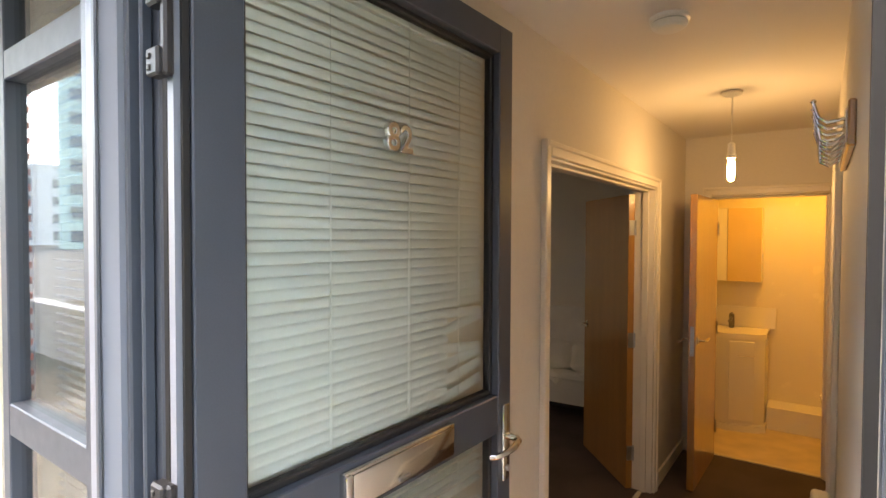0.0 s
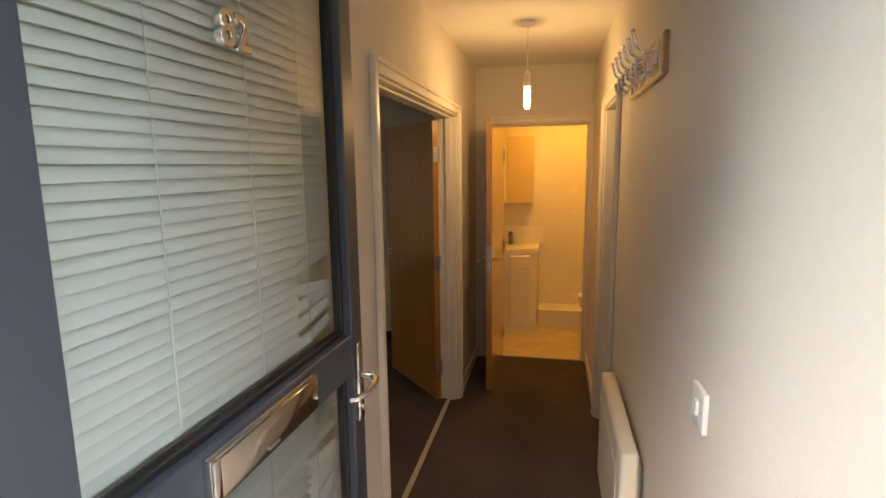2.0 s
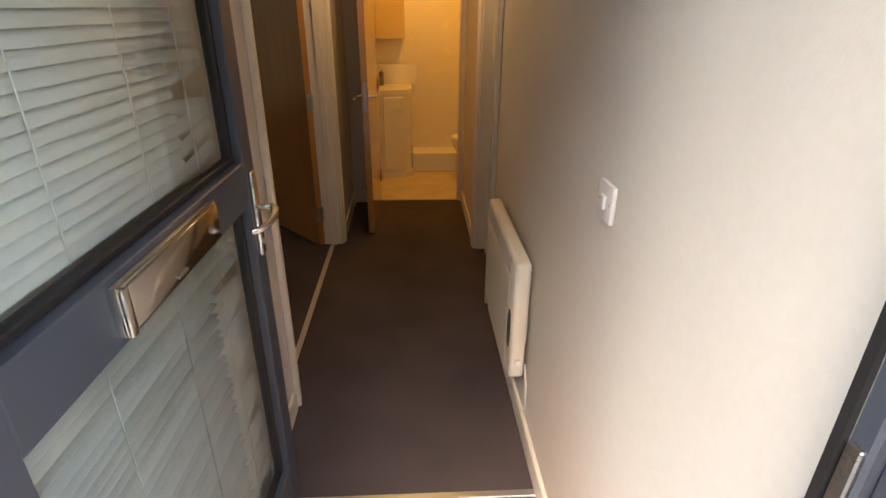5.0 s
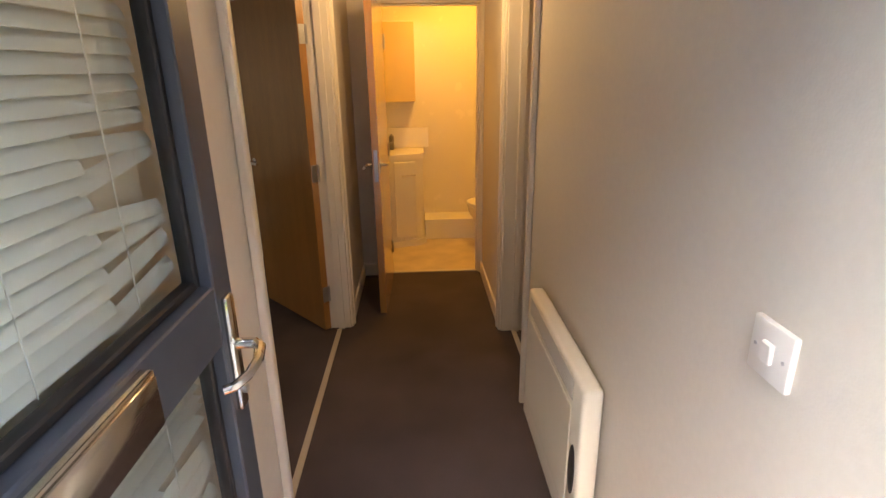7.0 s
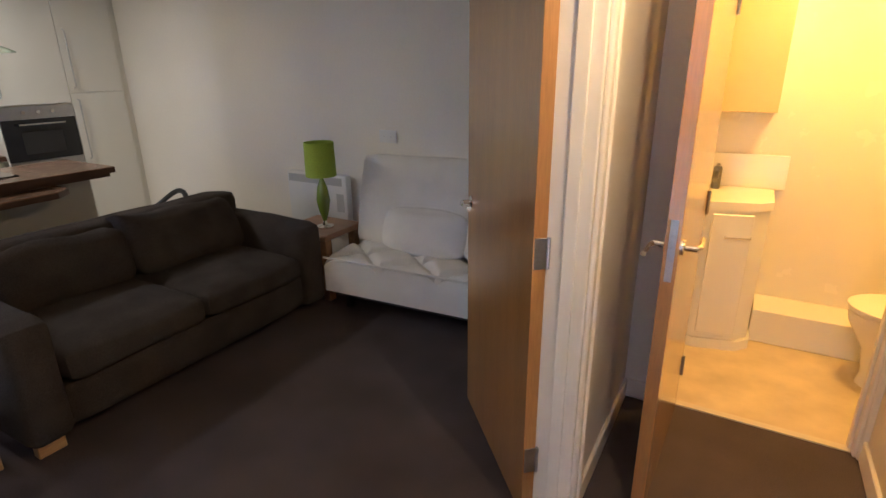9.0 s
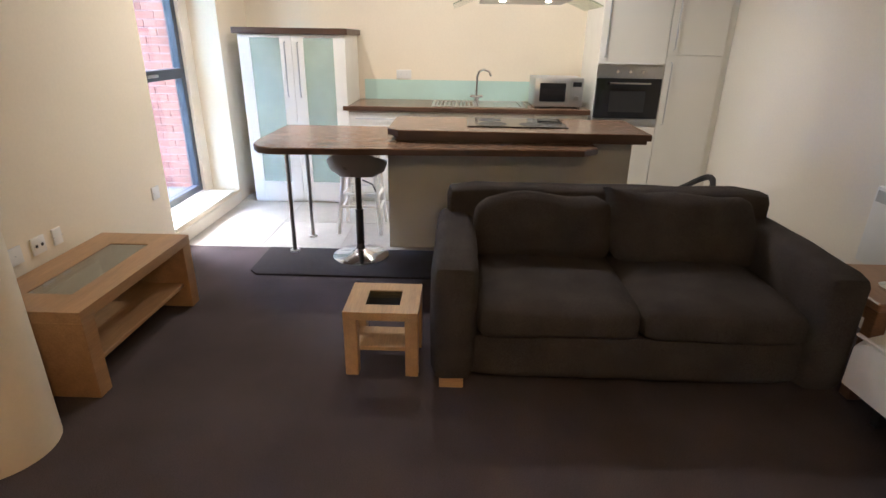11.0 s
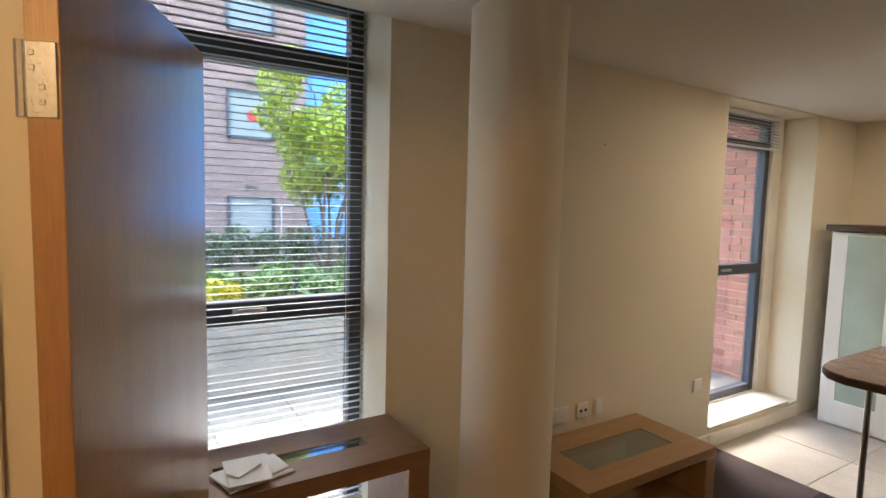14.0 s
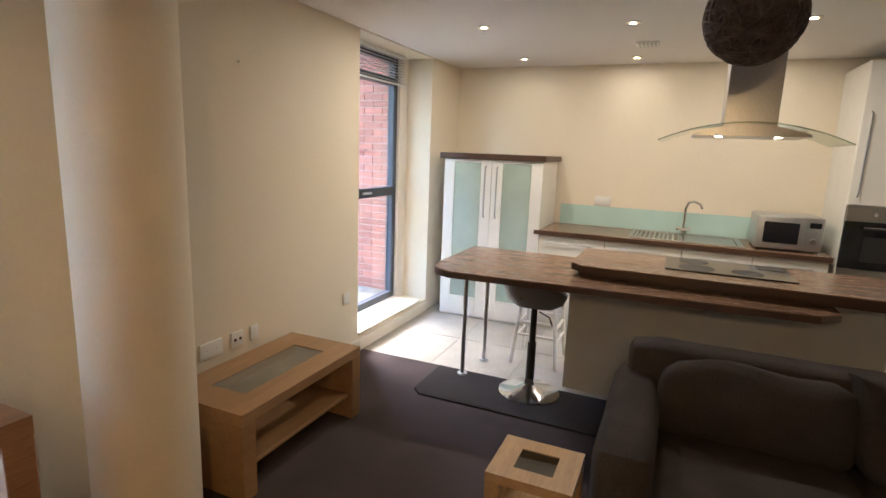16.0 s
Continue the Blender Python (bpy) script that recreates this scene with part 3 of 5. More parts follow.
# blinds on the inner side of the door, damaged at the free edge
for zt, zb, lbl in ((FDH - 0.09, 1.25, "upper"), (1.10, 0.2, "lower")):
    b = thing("door_blind", "cream venetian blind with broken, drooping slats near the edge" if lbl == "upper" else "cream venetian blind, tangled and bent at one side",
              "blind", fd.matrix_basis.copy())
    L = FDW - 0.075 - 0.055 - 0.012
    box_part("headrail", (0.055, 0.055 + L, TH + 0.002, TH + 0.02, zt - 0.02, zt), SLAT, b, 0.002)

    def slat_mesh(length):
        bm = bmesh.new()
        k = [(-0.0135, 0.0), (0, 0.003), (0.0135, 0.0), (0.0135, -0.0007), (0, 0.0023), (-0.0135, -0.0007)]
        lo = [bm.verts.new((0, u, v)) for u, v in k]
        hi = [bm.verts.new((length, u, v)) for u, v in k]
        for i in range(6):
            bm.faces.new((lo[i], lo[(i + 1) % 6], hi[(i + 1) % 6], hi[i]))
        return mesh_of("slat", bm, SLAT)
    full, short, tail = slat_mesh(L), slat_mesh(L - 0.17), slat_mesh(0.2)
    rng = random.Random(5)
    z, row = zt - 0.03, 0
    while z > zb:
        broken = z < zb + (0.27 if lbl == "upper" else 0.75)
        share("slat", short if broken else full, b, pose(0.055, TH + 0.012, z, (66 + rng.uniform(-5, 5)) if lbl == 'upper' else -4 + rng.uniform(-9, 9), rng.uniform(-0.15, 0.15) if lbl == 'upper' else rng.uniform(-0.5, 0.4), 0))
        row += 1
        if broken and row % 2:
            share("slat", tail, b, pose(0.055 + L - 0.19, TH + 0.013, z - 0.005, rng.uniform(62, 85), rng.choice((-13, -8, -4, 2, 6)), 0))
        z -= 0.0245
    for x in (0.28, 0.54, 0.76):
        part("cord", tube(bmesh.new(), [(x, TH - 0.001, zb), (x, TH - 0.001, zt)], 0.0012, 5), SLAT, b)

bm = bx(bmesh.new(), 0.19, HR - 0.06, 0.02, 0.74, -0.006, 0.004, 0.002)
dm = tagged(new("door_mat", mesh_of("door_mat", bm, DOORMAT)), "reddish-brown coir mat set in the entrance", "door mat")

# ---- hall things ----
h = thing("panel_heater", "cream electric panel heater on the hall wall", "heater", pose(HR, 1.04, 0.30))
box_part("body", (-0.085, -0.025, 0, 0.70, 0, 0.49), HEATCREAM, h, 0.016, seg=3)
box_part("wall_bracket", (-0.028, 0, 0.1, 0.16, 0.1, 0.4), STEEL, h)
box_part("wall_bracket", (-0.028, 0, 0.54, 0.6, 0.1, 0.4), STEEL, h)
for i in range(6):
    box_part("vent_slat", (-0.0875, -0.083, 0.08, 0.64, 0.41 + 0.011 * i, 0.416 + 0.011 * i), GREYPANEL, h)
box_part("front_panel", (-0.0885, -0.084, 0.085, 0.68, 0.02, 0.385), HEATCREAM, h, 0.002)
part("control_panel", lathe(bmesh.new(), [(0.026, 0), (0.026, 0.003), (0.022, 0.005)], n=28, sy=3.2), BLACKPL, h, "dark oval control window", m=pose(-0.084, 0.047, 0.2, 0, -90, 0) @ pose(0, 0, 0, 0, 0, 90))
part("dial", lathe(bmesh.new(), [(0.012, 0), (0.011, 0.012)], n=16), WHITE, h, m=pose(-0.055, -0.002, 0.08, 90, 0, 0))
part("cable", tube(bmesh.new(), [(-0.02, 0.02, 0.05), (-0.008, 0.02, -0.05), (-0.006, 0.02, -0.19)], 0.004, 6), WHITE, h)


def wall_plate(name, label, cat, m, toggle=True, w=0.086, hgt=0.086):
    s = thing(name, label, cat, m)
    box_part("plate", (-w / 2, w / 2, -0.011, 0, -hgt / 2, hgt / 2), WHITE, s, 0.003, seg=2)
    if toggle:
        box_part("rocker", (-0.011, 0.011, -0.018, -0.010, -0.016, 0.016), WHITE, s, 0.002)
    for x in (-0.03, 0.03):
        part("screw", lathe(bmesh.new(), [(0.003, 0), (0.003, 0.001)], n=8), STEEL, s, m=pose(x, -0.011, 0, 90, 0, 0))
    return s


wall_plate("light_switch", "white single light switch on the hall wall", "light switch", pose(HR, 0.515, 1.205, 0, 0, -90))

c = thing("coat_rack", "wooden coat rack with chrome hooks", "coat rack", pose(HR, 1.05, 2.015))
box_part("board", (-0.018, 0, 0, 0.66, -0.06, 0.06), OAK, c, 0.004)
for i in range(6):
    y = 0.06 + 0.108 * i
    bm = tube(bmesh.new(), [(-0.018, y, 0.02), (-0.06, y, 0.015), (-0.08, y, 0.03), (-0.092, y, 0.07)], 0.005, 8)
    tube(bm, [(-0.018, y, -0.02), (-0.05, y, -0.045), (-0.075, y, -0.03), (-0.08, y, 0.0)], 0.005, 8)
    lathe(bm, [(0.004, -0.006), (0.008, 0), (0.004, 0.006)], -0.092, y, 0.074, n=10)
    bx(bm, -0.022, -0.017, y - 0.01, y + 0.01, -0.045, 0.045, 0.002)
    part("hook", bm, CHROME, c, "double chrome hook")

p = thing("pendant_lamp", "bare warm bulb on a white pendant flex", "pendant lamp", pose(0.635, 2.57, HZ))
part("ceiling_rose", lathe(bmesh.new(), [(0.05, -0.002), (0.05, -0.014), (0.03, -0.026), (0.008, -0.03)], n=28), WHITE, p)
part("flex", tube(bmesh.new(), [(0, 0, -0.025), (0, 0, -0.29)], 0.0035, 6), WHITE, p)
part("lamp_holder", lathe(bmesh.new(), [(0.008, -0.27), (0.018, -0.28), (0.02, -0.335), (0.024, -0.34), (0.024, -0.355)], n=20), WHITE, p)
g = part("bulb", lathe(bmesh.new(), [(0.014, -0.352), (0.017, -0.372), (0.019, -0.40), (0.019, -0.455), (0.014, -0.475), (0.004, -0.48)], n=20), BULB, p, "glowing warm bulb")
g.visible_shadow = False

s = thing("smoke_alarm", "white round smoke alarm on the ceiling", "smoke alarm", pose(0.585, 1.36, HZ))
part("base", lathe(bmesh.new(), [(0.068, 0), (0.068, -0.012), (0.062, -0.014)], n=32), WHITE, s)
part("vent_ring", lathe(bmesh.new(), [(0.056, -0.012), (0.056, -0.022)], n=32), GREYPANEL, s, "grey slotted vent ring")
part("cover", lathe(bmesh.new(), [(0.062, -0.021), (0.06, -0.032), (0.048, -0.042), (0.01, -0.045)], n=32), WHITE, s)

# ---- bathroom ----
v = thing("vanity_unit", "white vanity unit with an inset basin", "vanity unit", pose(HL + 0.02, 4.60, 0.004))
VW = 0.50
slab_out = [(0, 0.06), (0.22, 0.0), (VW - 0.06, 0.06), (VW, 0.13), (VW, 0.48), (0, 0.48)]
part("body", slab(bmesh.new(), [(x * 0.98, y + 0.012 if y < 0.3 else y) for x, y in slab_out], 0.0, 0.82), GLOSSWHITE, v)
part("basin_top", slab(bmesh.new(), slab_out, 0.82, 0.865), CERAMIC, v, "white ceramic basin top")
box_part("upstand", (0.0, VW + 0.05, 0.468, 0.482, 0.865, 1.06), CERAMIC, v, 0.003)
part("plinth", slab(bmesh.new(), [(x * 1.01, y - 0.006 if y < 0.3 else y) for x, y in slab_out], 0.0, 0.06), GLOSSWHITE, v)
box_part("cabinet_door", (0, 0.2, -0.018, 0, 0.1, 0.8), GLOSSWHITE, v, 0.003, m=pose(0.225, 0.008, 0, 0, 0, 15.3))
part("handle", tube(bmesh.new(), [(0.30, 0.012, 0.68), (0.30, -0.015, 0.68), (0.42, 0.015, 0.68), (0.42, 0.045, 0.68)], 0.005, 8), CHROME, v, "chrome bar handle")
bm = lathe(bmesh.new(), [(0.024, 0.865), (0.024, 0.98), (0.02, 0.995)], 0.20, 0.36, 0, n=18)
tube(bm, [(0.20, 0.36, 0.96), (0.20, 0.28, 0.95), (0.20, 0.22, 0.94)], 0.014, 10)
bx(bm, 0.19, 0.21, 0.29, 0.39, 0.995, 1.008, 0.003)
part("tap", bm, TAPSTEEL, v, "steel mixer tap")
k = thing("wall_cabinet", "white wall cabinet with a pale wooden door", "cabinet", pose(HL + 0.02, 4.86, 1.31))
box_part("body", (0, 0.44, 0.012, 0.24, 0, 0.68), GLOSSWHITE, k, 0.003)
box_part("front_door", (0.17, 0.44, -0.008, 0.010, 0.004, 0.676), BEECH, k, 0.002, "pale beech-coloured door")
box_part("side_door", (0, 0.166, -0.004, 0.011, 0.004, 0.676), GLOSSWHITE, k, 0.002)
boxes("trim_pipe_boxing", GLOSSWHITE, "low white pipe boxing along the bathroom wall", "pipe boxing", (0.66, 1.9, 4.84, 5.1, 0.004, 0.205), bev=0.004)
t = thing("toilet", "white ceramic toilet beside the pipe boxing", "toilet", pose(1.29, 4.62, 0.004, 0, 0, 90))
part("pan", lathe(bmesh.new(), [(0.11, 0), (0.1, 0.06), (0.12, 0.2), (0.18, 0.33), (0.19, 0.39), (0.185, 0.4)], sy=1.25, n=32), CERAMIC, t)
part("seat", lathe(bmesh.new(), [(0.19, 0.4), (0.195, 0.408), (0.195, 0.425), (0.17, 0.435), (0.05, 0.438)], sy=1.25, n=32), WHITE, t, "white closed seat")
box_part("cistern", (-0.19, 0.19, -0.42, -0.24, 0.38, 0.8), CERAMIC, t, 0.02, seg=2)
cl = thing("bathroom_ceiling_light", "round flush bathroom ceiling light, glowing warm", "ceiling light", pose(0.95, 4.5, 2.42))
part("base", lathe(bmesh.new(), [(0.14, 0), (0.14, -0.012)], n=32), WHITE, cl)
part("diffuser", lathe(bmesh.new(), [(0.13, -0.012), (0.13, -0.02), (0.1, -0.03)], n=32), DIFFUSER, cl)

# ---- living room ----
colm = lathe(bmesh.new(), [(0.19, 0), (0.19, LZ)], -1.44, 0.59, n=64)
structure("column", colm, PLASTER, "round cream plastered column", "column")


def inset_table(name, label, cat, w, d, hgt, top, leg, ins, material, m, shelf_z, group="", slab_legs=True, low=0.022, shelf_y=None):
    """A chunky table with a glass inset and a shelf; the origin is its corner."""
    t = thing(name, label, cat, m, group)
    ix0, ix1, iy0, iy1 = ins
    bm = bmesh.new()
    for q in ((0, ix0, 0, d), (ix1, w, 0, d), (ix0, ix1, 0, iy0), (ix0, ix1, iy1, d)):
        bx(bm, q[0], q[1], q[2], q[3], hgt - top, hgt, 0.0)
    bmesh.ops.remove_doubles(bm, verts=bm.verts[:], dist=0.0004)
    part("tabletop", bm, material, t)
    g = box_part("glass_inset", (ix0 + 0.001, ix1 - 0.001, iy0 + 0.001, iy1 - 0.001, hgt - 0.012, hgt - 0.004), TABGLASS, t, 0, "clear glass inset")
    g.visible_shadow = False
    if slab_legs:
        box_part("leg", (0.0, leg, 0, d, 0, hgt - top - 0.001), material, t, 0.003)
        box_part("leg", (w - leg, w, 0, d, 0, hgt - top - 0.001), material, t, 0.003)
    else:
        for x in (0.0, w - leg):
            for y in (0.0, d - leg):
                box_part("leg", (x, x + leg, y, y + leg, 0, hgt - top - 0.001), material, t, 0.003)
    box_part("shelf", (leg + 0.001, w - leg - 0.001, *(shelf_y or (0.03, d - 0.03)), shelf_z, shelf_z + low), material, t, 0.002)
    return t


inset_table("coffee_table", "oak coffee table with glass inset and low shelf", "coffee table", 0.93, 0.5, 0.42, 0.05, 0.08, (0.16, 0.77, 0.15, 0.36), OAKM,
            pose(-2.68, 0.275, 0), 0.13)
inset_table("side_table", "small light oak side table with glass inset", "side table", 0.31, 0.34, 0.335, 0.04, 0.06, (0.08, 0.23, 0.09, 0.25), OAKH,
            pose(-2.285, 1.80, 0, 0, 0, 0), 0.10, slab_legs=False)
console = inset_table("console_table", "walnut console table with a glass strip", "console table", 0.88, 0.36, 0.75, 0.06, 0.085, (0.18, 0.70, 0.15, 0.22), WALNUT,
            pose(-1.02, 0.325, 0), 0.108, low=0.036, shelf_y=(0.012, 0.35))
# Window sheen on the walnut shelf, laid on as a thin pale sheet.
box_part("shelf_surface", (0.087, 0.793, 0.014, 0.335, 0.1445, 0.148), SHELFSHEEN, console, 0.001, "thin pale sheet on the lower shelf, coloured as window sheen")
b = thing("papers", "few booklets and folded papers on the console", "papers", pose(-0.43, 0.57, 0.75, 0, 0, 12))
for i, (w, d, r) in enumerate(((0.21, 0.15, 0), (0.2, 0.14, 9), (0.13, 0.18, -14), (0.1, 0.05, 25))):
    box_part("booklet", (-w / 2, w / 2, -d / 2, d / 2, 0.002 + 0.007 * i, 0.008 + 0.007 * i), PAPER, b, 0.001, m=pose(0.01 * i, 0, 0, 0, 0, r))


def cushion(bm, x0, x1, y0, y1, z0, z1, puff=0.02, m=None, seed=0, sag=0.012, ear=0.0):
    """A stuffed block with rounded edges and uneven faces."""
    t = bmesh.new()
    n = 10
    bmesh.ops.create_cube(t, size=2)
    bmesh.ops.subdivide_edges(t, edges=t.edges[:], cuts=n, use_grid_fill=True)
    c = Vector(((x0 + x1) / 2, (y0 + y1) / 2, (z0 + z1) / 2))
    hs = Vector(((x1 - x0) / 2, (y1 - y0) / 2, (z1 - z0) / 2))
    r = min(min(hs) * 0.7, 0.06)
    for v in t.verts:
        u = v.co.copy()
        q = Vector([u[i] * hs[i] for i in range(3)])
        inner = Vector([max(-(hs[i] - r), min(hs[i] - r, q[i])) for i in range(3)])
        d = q - inner
        if d.length > 1e-6:
            q = inner + d.normalized() * r
        for i in range(3):
            j, k = (i + 1) % 3, (i + 2) % 3
            q[i] += puff * u[i] * (1 - u[j] ** 2) * (1 - u[k] ** 2)
        q += noise.noise_vector(q * 4 + Vector((seed, seed, 0))) * sag
        if ear and u.x < 0 and u.z > 0:
            q += Vector((-ear, 0, ear)) * (u.x * u.z) ** 4
        v.co = q + c
    if m is not None:
        t.transform(m)
    me = bpy.data.meshes.new("tmp")
    t.to_mesh(me)
    t.free()
    bm.from_mesh(me)
    bpy.data.meshes.remove(me)
    return bm


# local x: along the sofa, -y: its front
so = thing("sofa", "charcoal fabric two-seat sofa with loose back cushions", "sofa", pose(-1.85, 2.20, 0, 0, 0, 90))
SW, SD = 1.80, 0.92
part("base", cushion(bmesh.new(), 0.17, SW - 0.17, 0.03, SD, 0.06, 0.30, 0.0, sag=0.004), SOFA, so)
for x, s in ((0, 1), (SW - 0.2, 2)):
    part("armrest", cushion(bmesh.new(), x, x + 0.2, 0.0, SD - 0.03, 0.06, 0.62, 0.006, seed=s, sag=0.006), SOFA, so)
part("seat_cushion", cushion(bmesh.new(), 0.2, SW / 2, 0.0, 0.72, 0.28, 0.44, 0.02, seed=3), SOFA, so)
part("seat_cushion", cushion(bmesh.new(), SW / 2, SW - 0.2, 0.0, 0.72, 0.28, 0.44, 0.02, seed=4), SOFA, so)
part("backrest", cushion(bmesh.new(), 0.05, SW - 0.05, SD - 0.2, SD, 0.1, 0.76, 0.0, seed=5, sag=0.008), SOFA, so)
part("back_cushion", cushion(bmesh.new(), 0.2, SW / 2 - 0.01, -0.09, 0.1, 0.0, 0.325, 0.015, seed=6, m=pose(0, 0.63, 0.41, -14, 0, 0), sag=0.035), SOFA, so)
part("back_cushion", cushion(bmesh.new(), SW / 2, SW - 0.21, -0.09, 0.12, 0.0, 0.345, 0.02, seed=7, m=pose(0, 0.61, 0.41, -12, 0, 0), sag=0.04, ear=0.055), SOFA, so)
for x in (0.04, SW - 0.24):
    for y in (0.05 if x < 1 else 0.2, SD - 0.1):
        box_part("foot", (x, x + 0.11, y, y + 0.05, 0, 0.06), OAKH, so, 0.004, "pale wooden foot")

ft = thing("futon", "off-white quilted futon with reclined back", "futon", pose(-1.82, 3.95, 0, 0, 0, 4))
FW = 1.25


def quilt(w, d, hgt, nx, ny, depth):
    bm = bmesh.new()
    rx, ry = 60, 40
    grid = []
    for j in range(ry + 1):
        row = []
        for i in range(rx + 1):
            u, v = i / rx, j / ry
            a, c = u * nx + v * ny, u * nx - v * ny
            z = hgt - depth * (1 - min(1, 5 * min(abs(a - round(a)), abs(c - round(c))))) ** 2
            e = min(u * w, (1 - u) * w, v * d, (1 - v) * d)
            z -= 0.03 * max(0, 1 - e / 0.04) ** 2
            row.append(bm.verts.new((u * w, v * d, z + 0.006 * noise.noise(Vector((u * 6, v * 6, 1))))))
        grid.append(row)
    for j in range(ry):
        for i in range(rx):
            bm.faces.new((grid[j][i], grid[j][i + 1], grid[j + 1][i + 1], grid[j + 1][i]))
    rim = grid[0] + [r[-1] for r in grid[1:]] + grid[-1][-2::-1] + [r[0] for r in grid[-2:0:-1]]
    low = [bm.verts.new((v.co.x, v.co.y, 0)) for v in rim]
    for i in range(len(rim)):
        k = (i + 1) % len(rim)
        bm.faces.new((rim[k], rim[i], low[i], low[k]))
    bm.faces.new(low)
    return bm


part("seat_mattress", quilt(FW, 0.62, 0.25, 3, 1.6, 0.045), FUTON, ft, "quilted seat mattress", pose(0, 0, 0.15))
part("piping", tube(bmesh.new(), [(0.0, 0.0, 0.385), (FW, 0.0, 0.385)], 0.008, 6), FUTON, ft)
part("backrest", cushion(bmesh.new(), 0.0, FW, -0.06, 0.06, 0, 0.62, 0.01, sag=0.006), FUTON, ft, m=pose(0, 0.42, 0.38, -15, 0, 0))
part("pillow", cushion(bmesh.new(), 0.28, 0.86, -0.05, 0.05, 0, 0.27, 0.03, seed=9), FUTON, ft, "cotton cushion", pose(0, 0.31, 0.40, -24, 0, 0))
part("pillow", cushion(bmesh.new(), 0.88, 1.22, -0.05, 0.05, 0, 0.27, 0.03, seed=11), FUTON, ft, "cotton cushion", pose(0, 0.31, 0.40, -24, 0, 0))
box_part("frame", (0.03, FW - 0.03, 0.06, 0.6, 0.10, 0.15), BLACKPL, ft, 0.004, "dark metal frame")
for x in (0.08, FW - 0.12):
    for y in (0.1, 0.52):
        box_part("leg", (x, x + 0.04, y, y + 0.04, 0, 0.1), BLACKPL, ft, 0.003)

et = thing("end_table", "brown wooden end table in the corner", "side table", pose(-2.32, 4.05, 0))
box_part("tabletop", (0, 0.44, 0, 0.4, 0.45, 0.49), WALNUT, et, 0.006)
for x in (0.02, 0.36):
    for y in (0.02, 0.32):
        box_part("leg", (x, x + 0.06, y, y + 0.06, 0, 0.45), WALNUT, et, 0.004)
box_part("apron", (0.03, 0.41, 0.03, 0.045, 0.38, 0.45), WALNUT, et)
tl = thing("table_lamp", "lime green table lamp with a drum shade", "table lamp", pose(-2.03, 4.22, 0.49))
part("base", lathe(bmesh.new(), [(0.06, 0), (0.06, 0.012), (0.02, 0.02), (0.012, 0.05)], n=28), CHROME, tl, "round chrome foot")
part("stem", lathe(bmesh.new(), [(0.012, 0.05), (0.035, 0.12), (0.048, 0.2), (0.035, 0.29), (0.012, 0.35), (0.01, 0.40)], n=28), GREENGL, tl, "bulbous green glass stem")
part("shade", lathe(bmesh.new(), [(0.105, 0.37), (0.1, 0.60), (0.095, 0.60), (0.1, 0.375)], n=40), GREEN, tl, "lime green fabric drum shade")
lh = thing("panel_heater", "white electric panel heater behind the lamp", "heater", pose(-2.66, YB, 0.38))
box_part("body", (0, 0.60, -0.095, -0.03, 0, 0.42), WHITE, lh, 0.012, seg=2)
box_part("wall_bracket", (0.1, 0.5, -0.032, 0, 0.1, 0.3), STEEL, lh)
box_part("vent_grille", (0.02, 0.56, -0.098, -0.094, 0.34, 0.40), GREYPANEL, lh, 0.001, "grey vent grille")
box_part("control_panel", (0.5, 0.57, -0.098, -0.094, 0.14, 0.28), GREYPANEL, lh, 0.001)

wall_plate("wall_socket", "white wall socket plate over the futon", "socket", pose(-1.72, YB, 1.10), toggle=False, w=0.146)
ws = wall_plate("wall_socket", "white wall socket with a dark plug", "socket", pose(-1.72, YB, 0.47), toggle=False)
box_part("plug", (-0.02, 0.02, -0.05, -0.011, -0.03, 0.02), BLACKPL, ws, 0.006, "black plug")
for x, w in ((-2.09, 0.146), (-2.27, 0.086), (-2.40, 0.06)):
    s = wall_plate("wall_socket", "white socket plate above the coffee table", "socket", pose(x, YF, 0.50, 0, 0, 180), toggle=False, w=w)
    if w == 0.086:
        for a in (-0.018, 0.018):
            box_part("aerial_port", (a - 0.007, a + 0.007, -0.016, -0.01, -0.008, 0.008), BLACKPL, s, 0.002)
wall_plate("wall_socket", "white socket plate beside the tall window", "socket", pose(-3.34, YF, 0.47, 0, 0, 180), toggle=False)
pk = thing("picture_hook", "small white hook on the wall", "hook", pose(-2.35, YF, 1.98))
part("pin", lathe(bmesh.new(), [(0.006, 0), (0.004, 0.015)], n=10), WHITE, pk, m=pose(0, 0, 0, -90, 0, 0))

gl = thing("globe_pendant", "dark brown woven globe pendant lamp", "pendant lamp", pose(-2.6, 2.57, LZ))
part("cord", tube(bmesh.new(), [(0, 0, 0), (0, 0, -0.10)], 0.004, 6), BLACKPL, gl)
part("ceiling_rose", lathe(bmesh.new(), [(0.05, 0), (0.045, -0.02), (0.01, -0.03)], n=24), BLACKPL, gl)
bm = bmesh.new()
rng = random.Random(3)
R = 0.175
for i in range(110):
    a = Vector((rng.gauss(0, 1), rng.gauss(0, 1), rng.gauss(0, 1))).normalized()
    u = a.orthogonal().normalized()
    w = a.cross(u)
    off = rng.uniform(-0.5, 0.5)
    rr = math.sqrt(1 - off * off)
    tube(bm, [(a * off + rr * (math.cos(f) * u + math.sin(f) * w)) * R * (1 + 0.012 * math.sin(i + 0)) + Vector((0, 0, -0.275)) for f in [2 * math.pi * q / 28 for q in range(29)]], 0.0042, 4)
part("woven_shade", bm, WICKER, gl, "woven wicker ball")["kind"] = "stuff"
bm = bmesh.new()
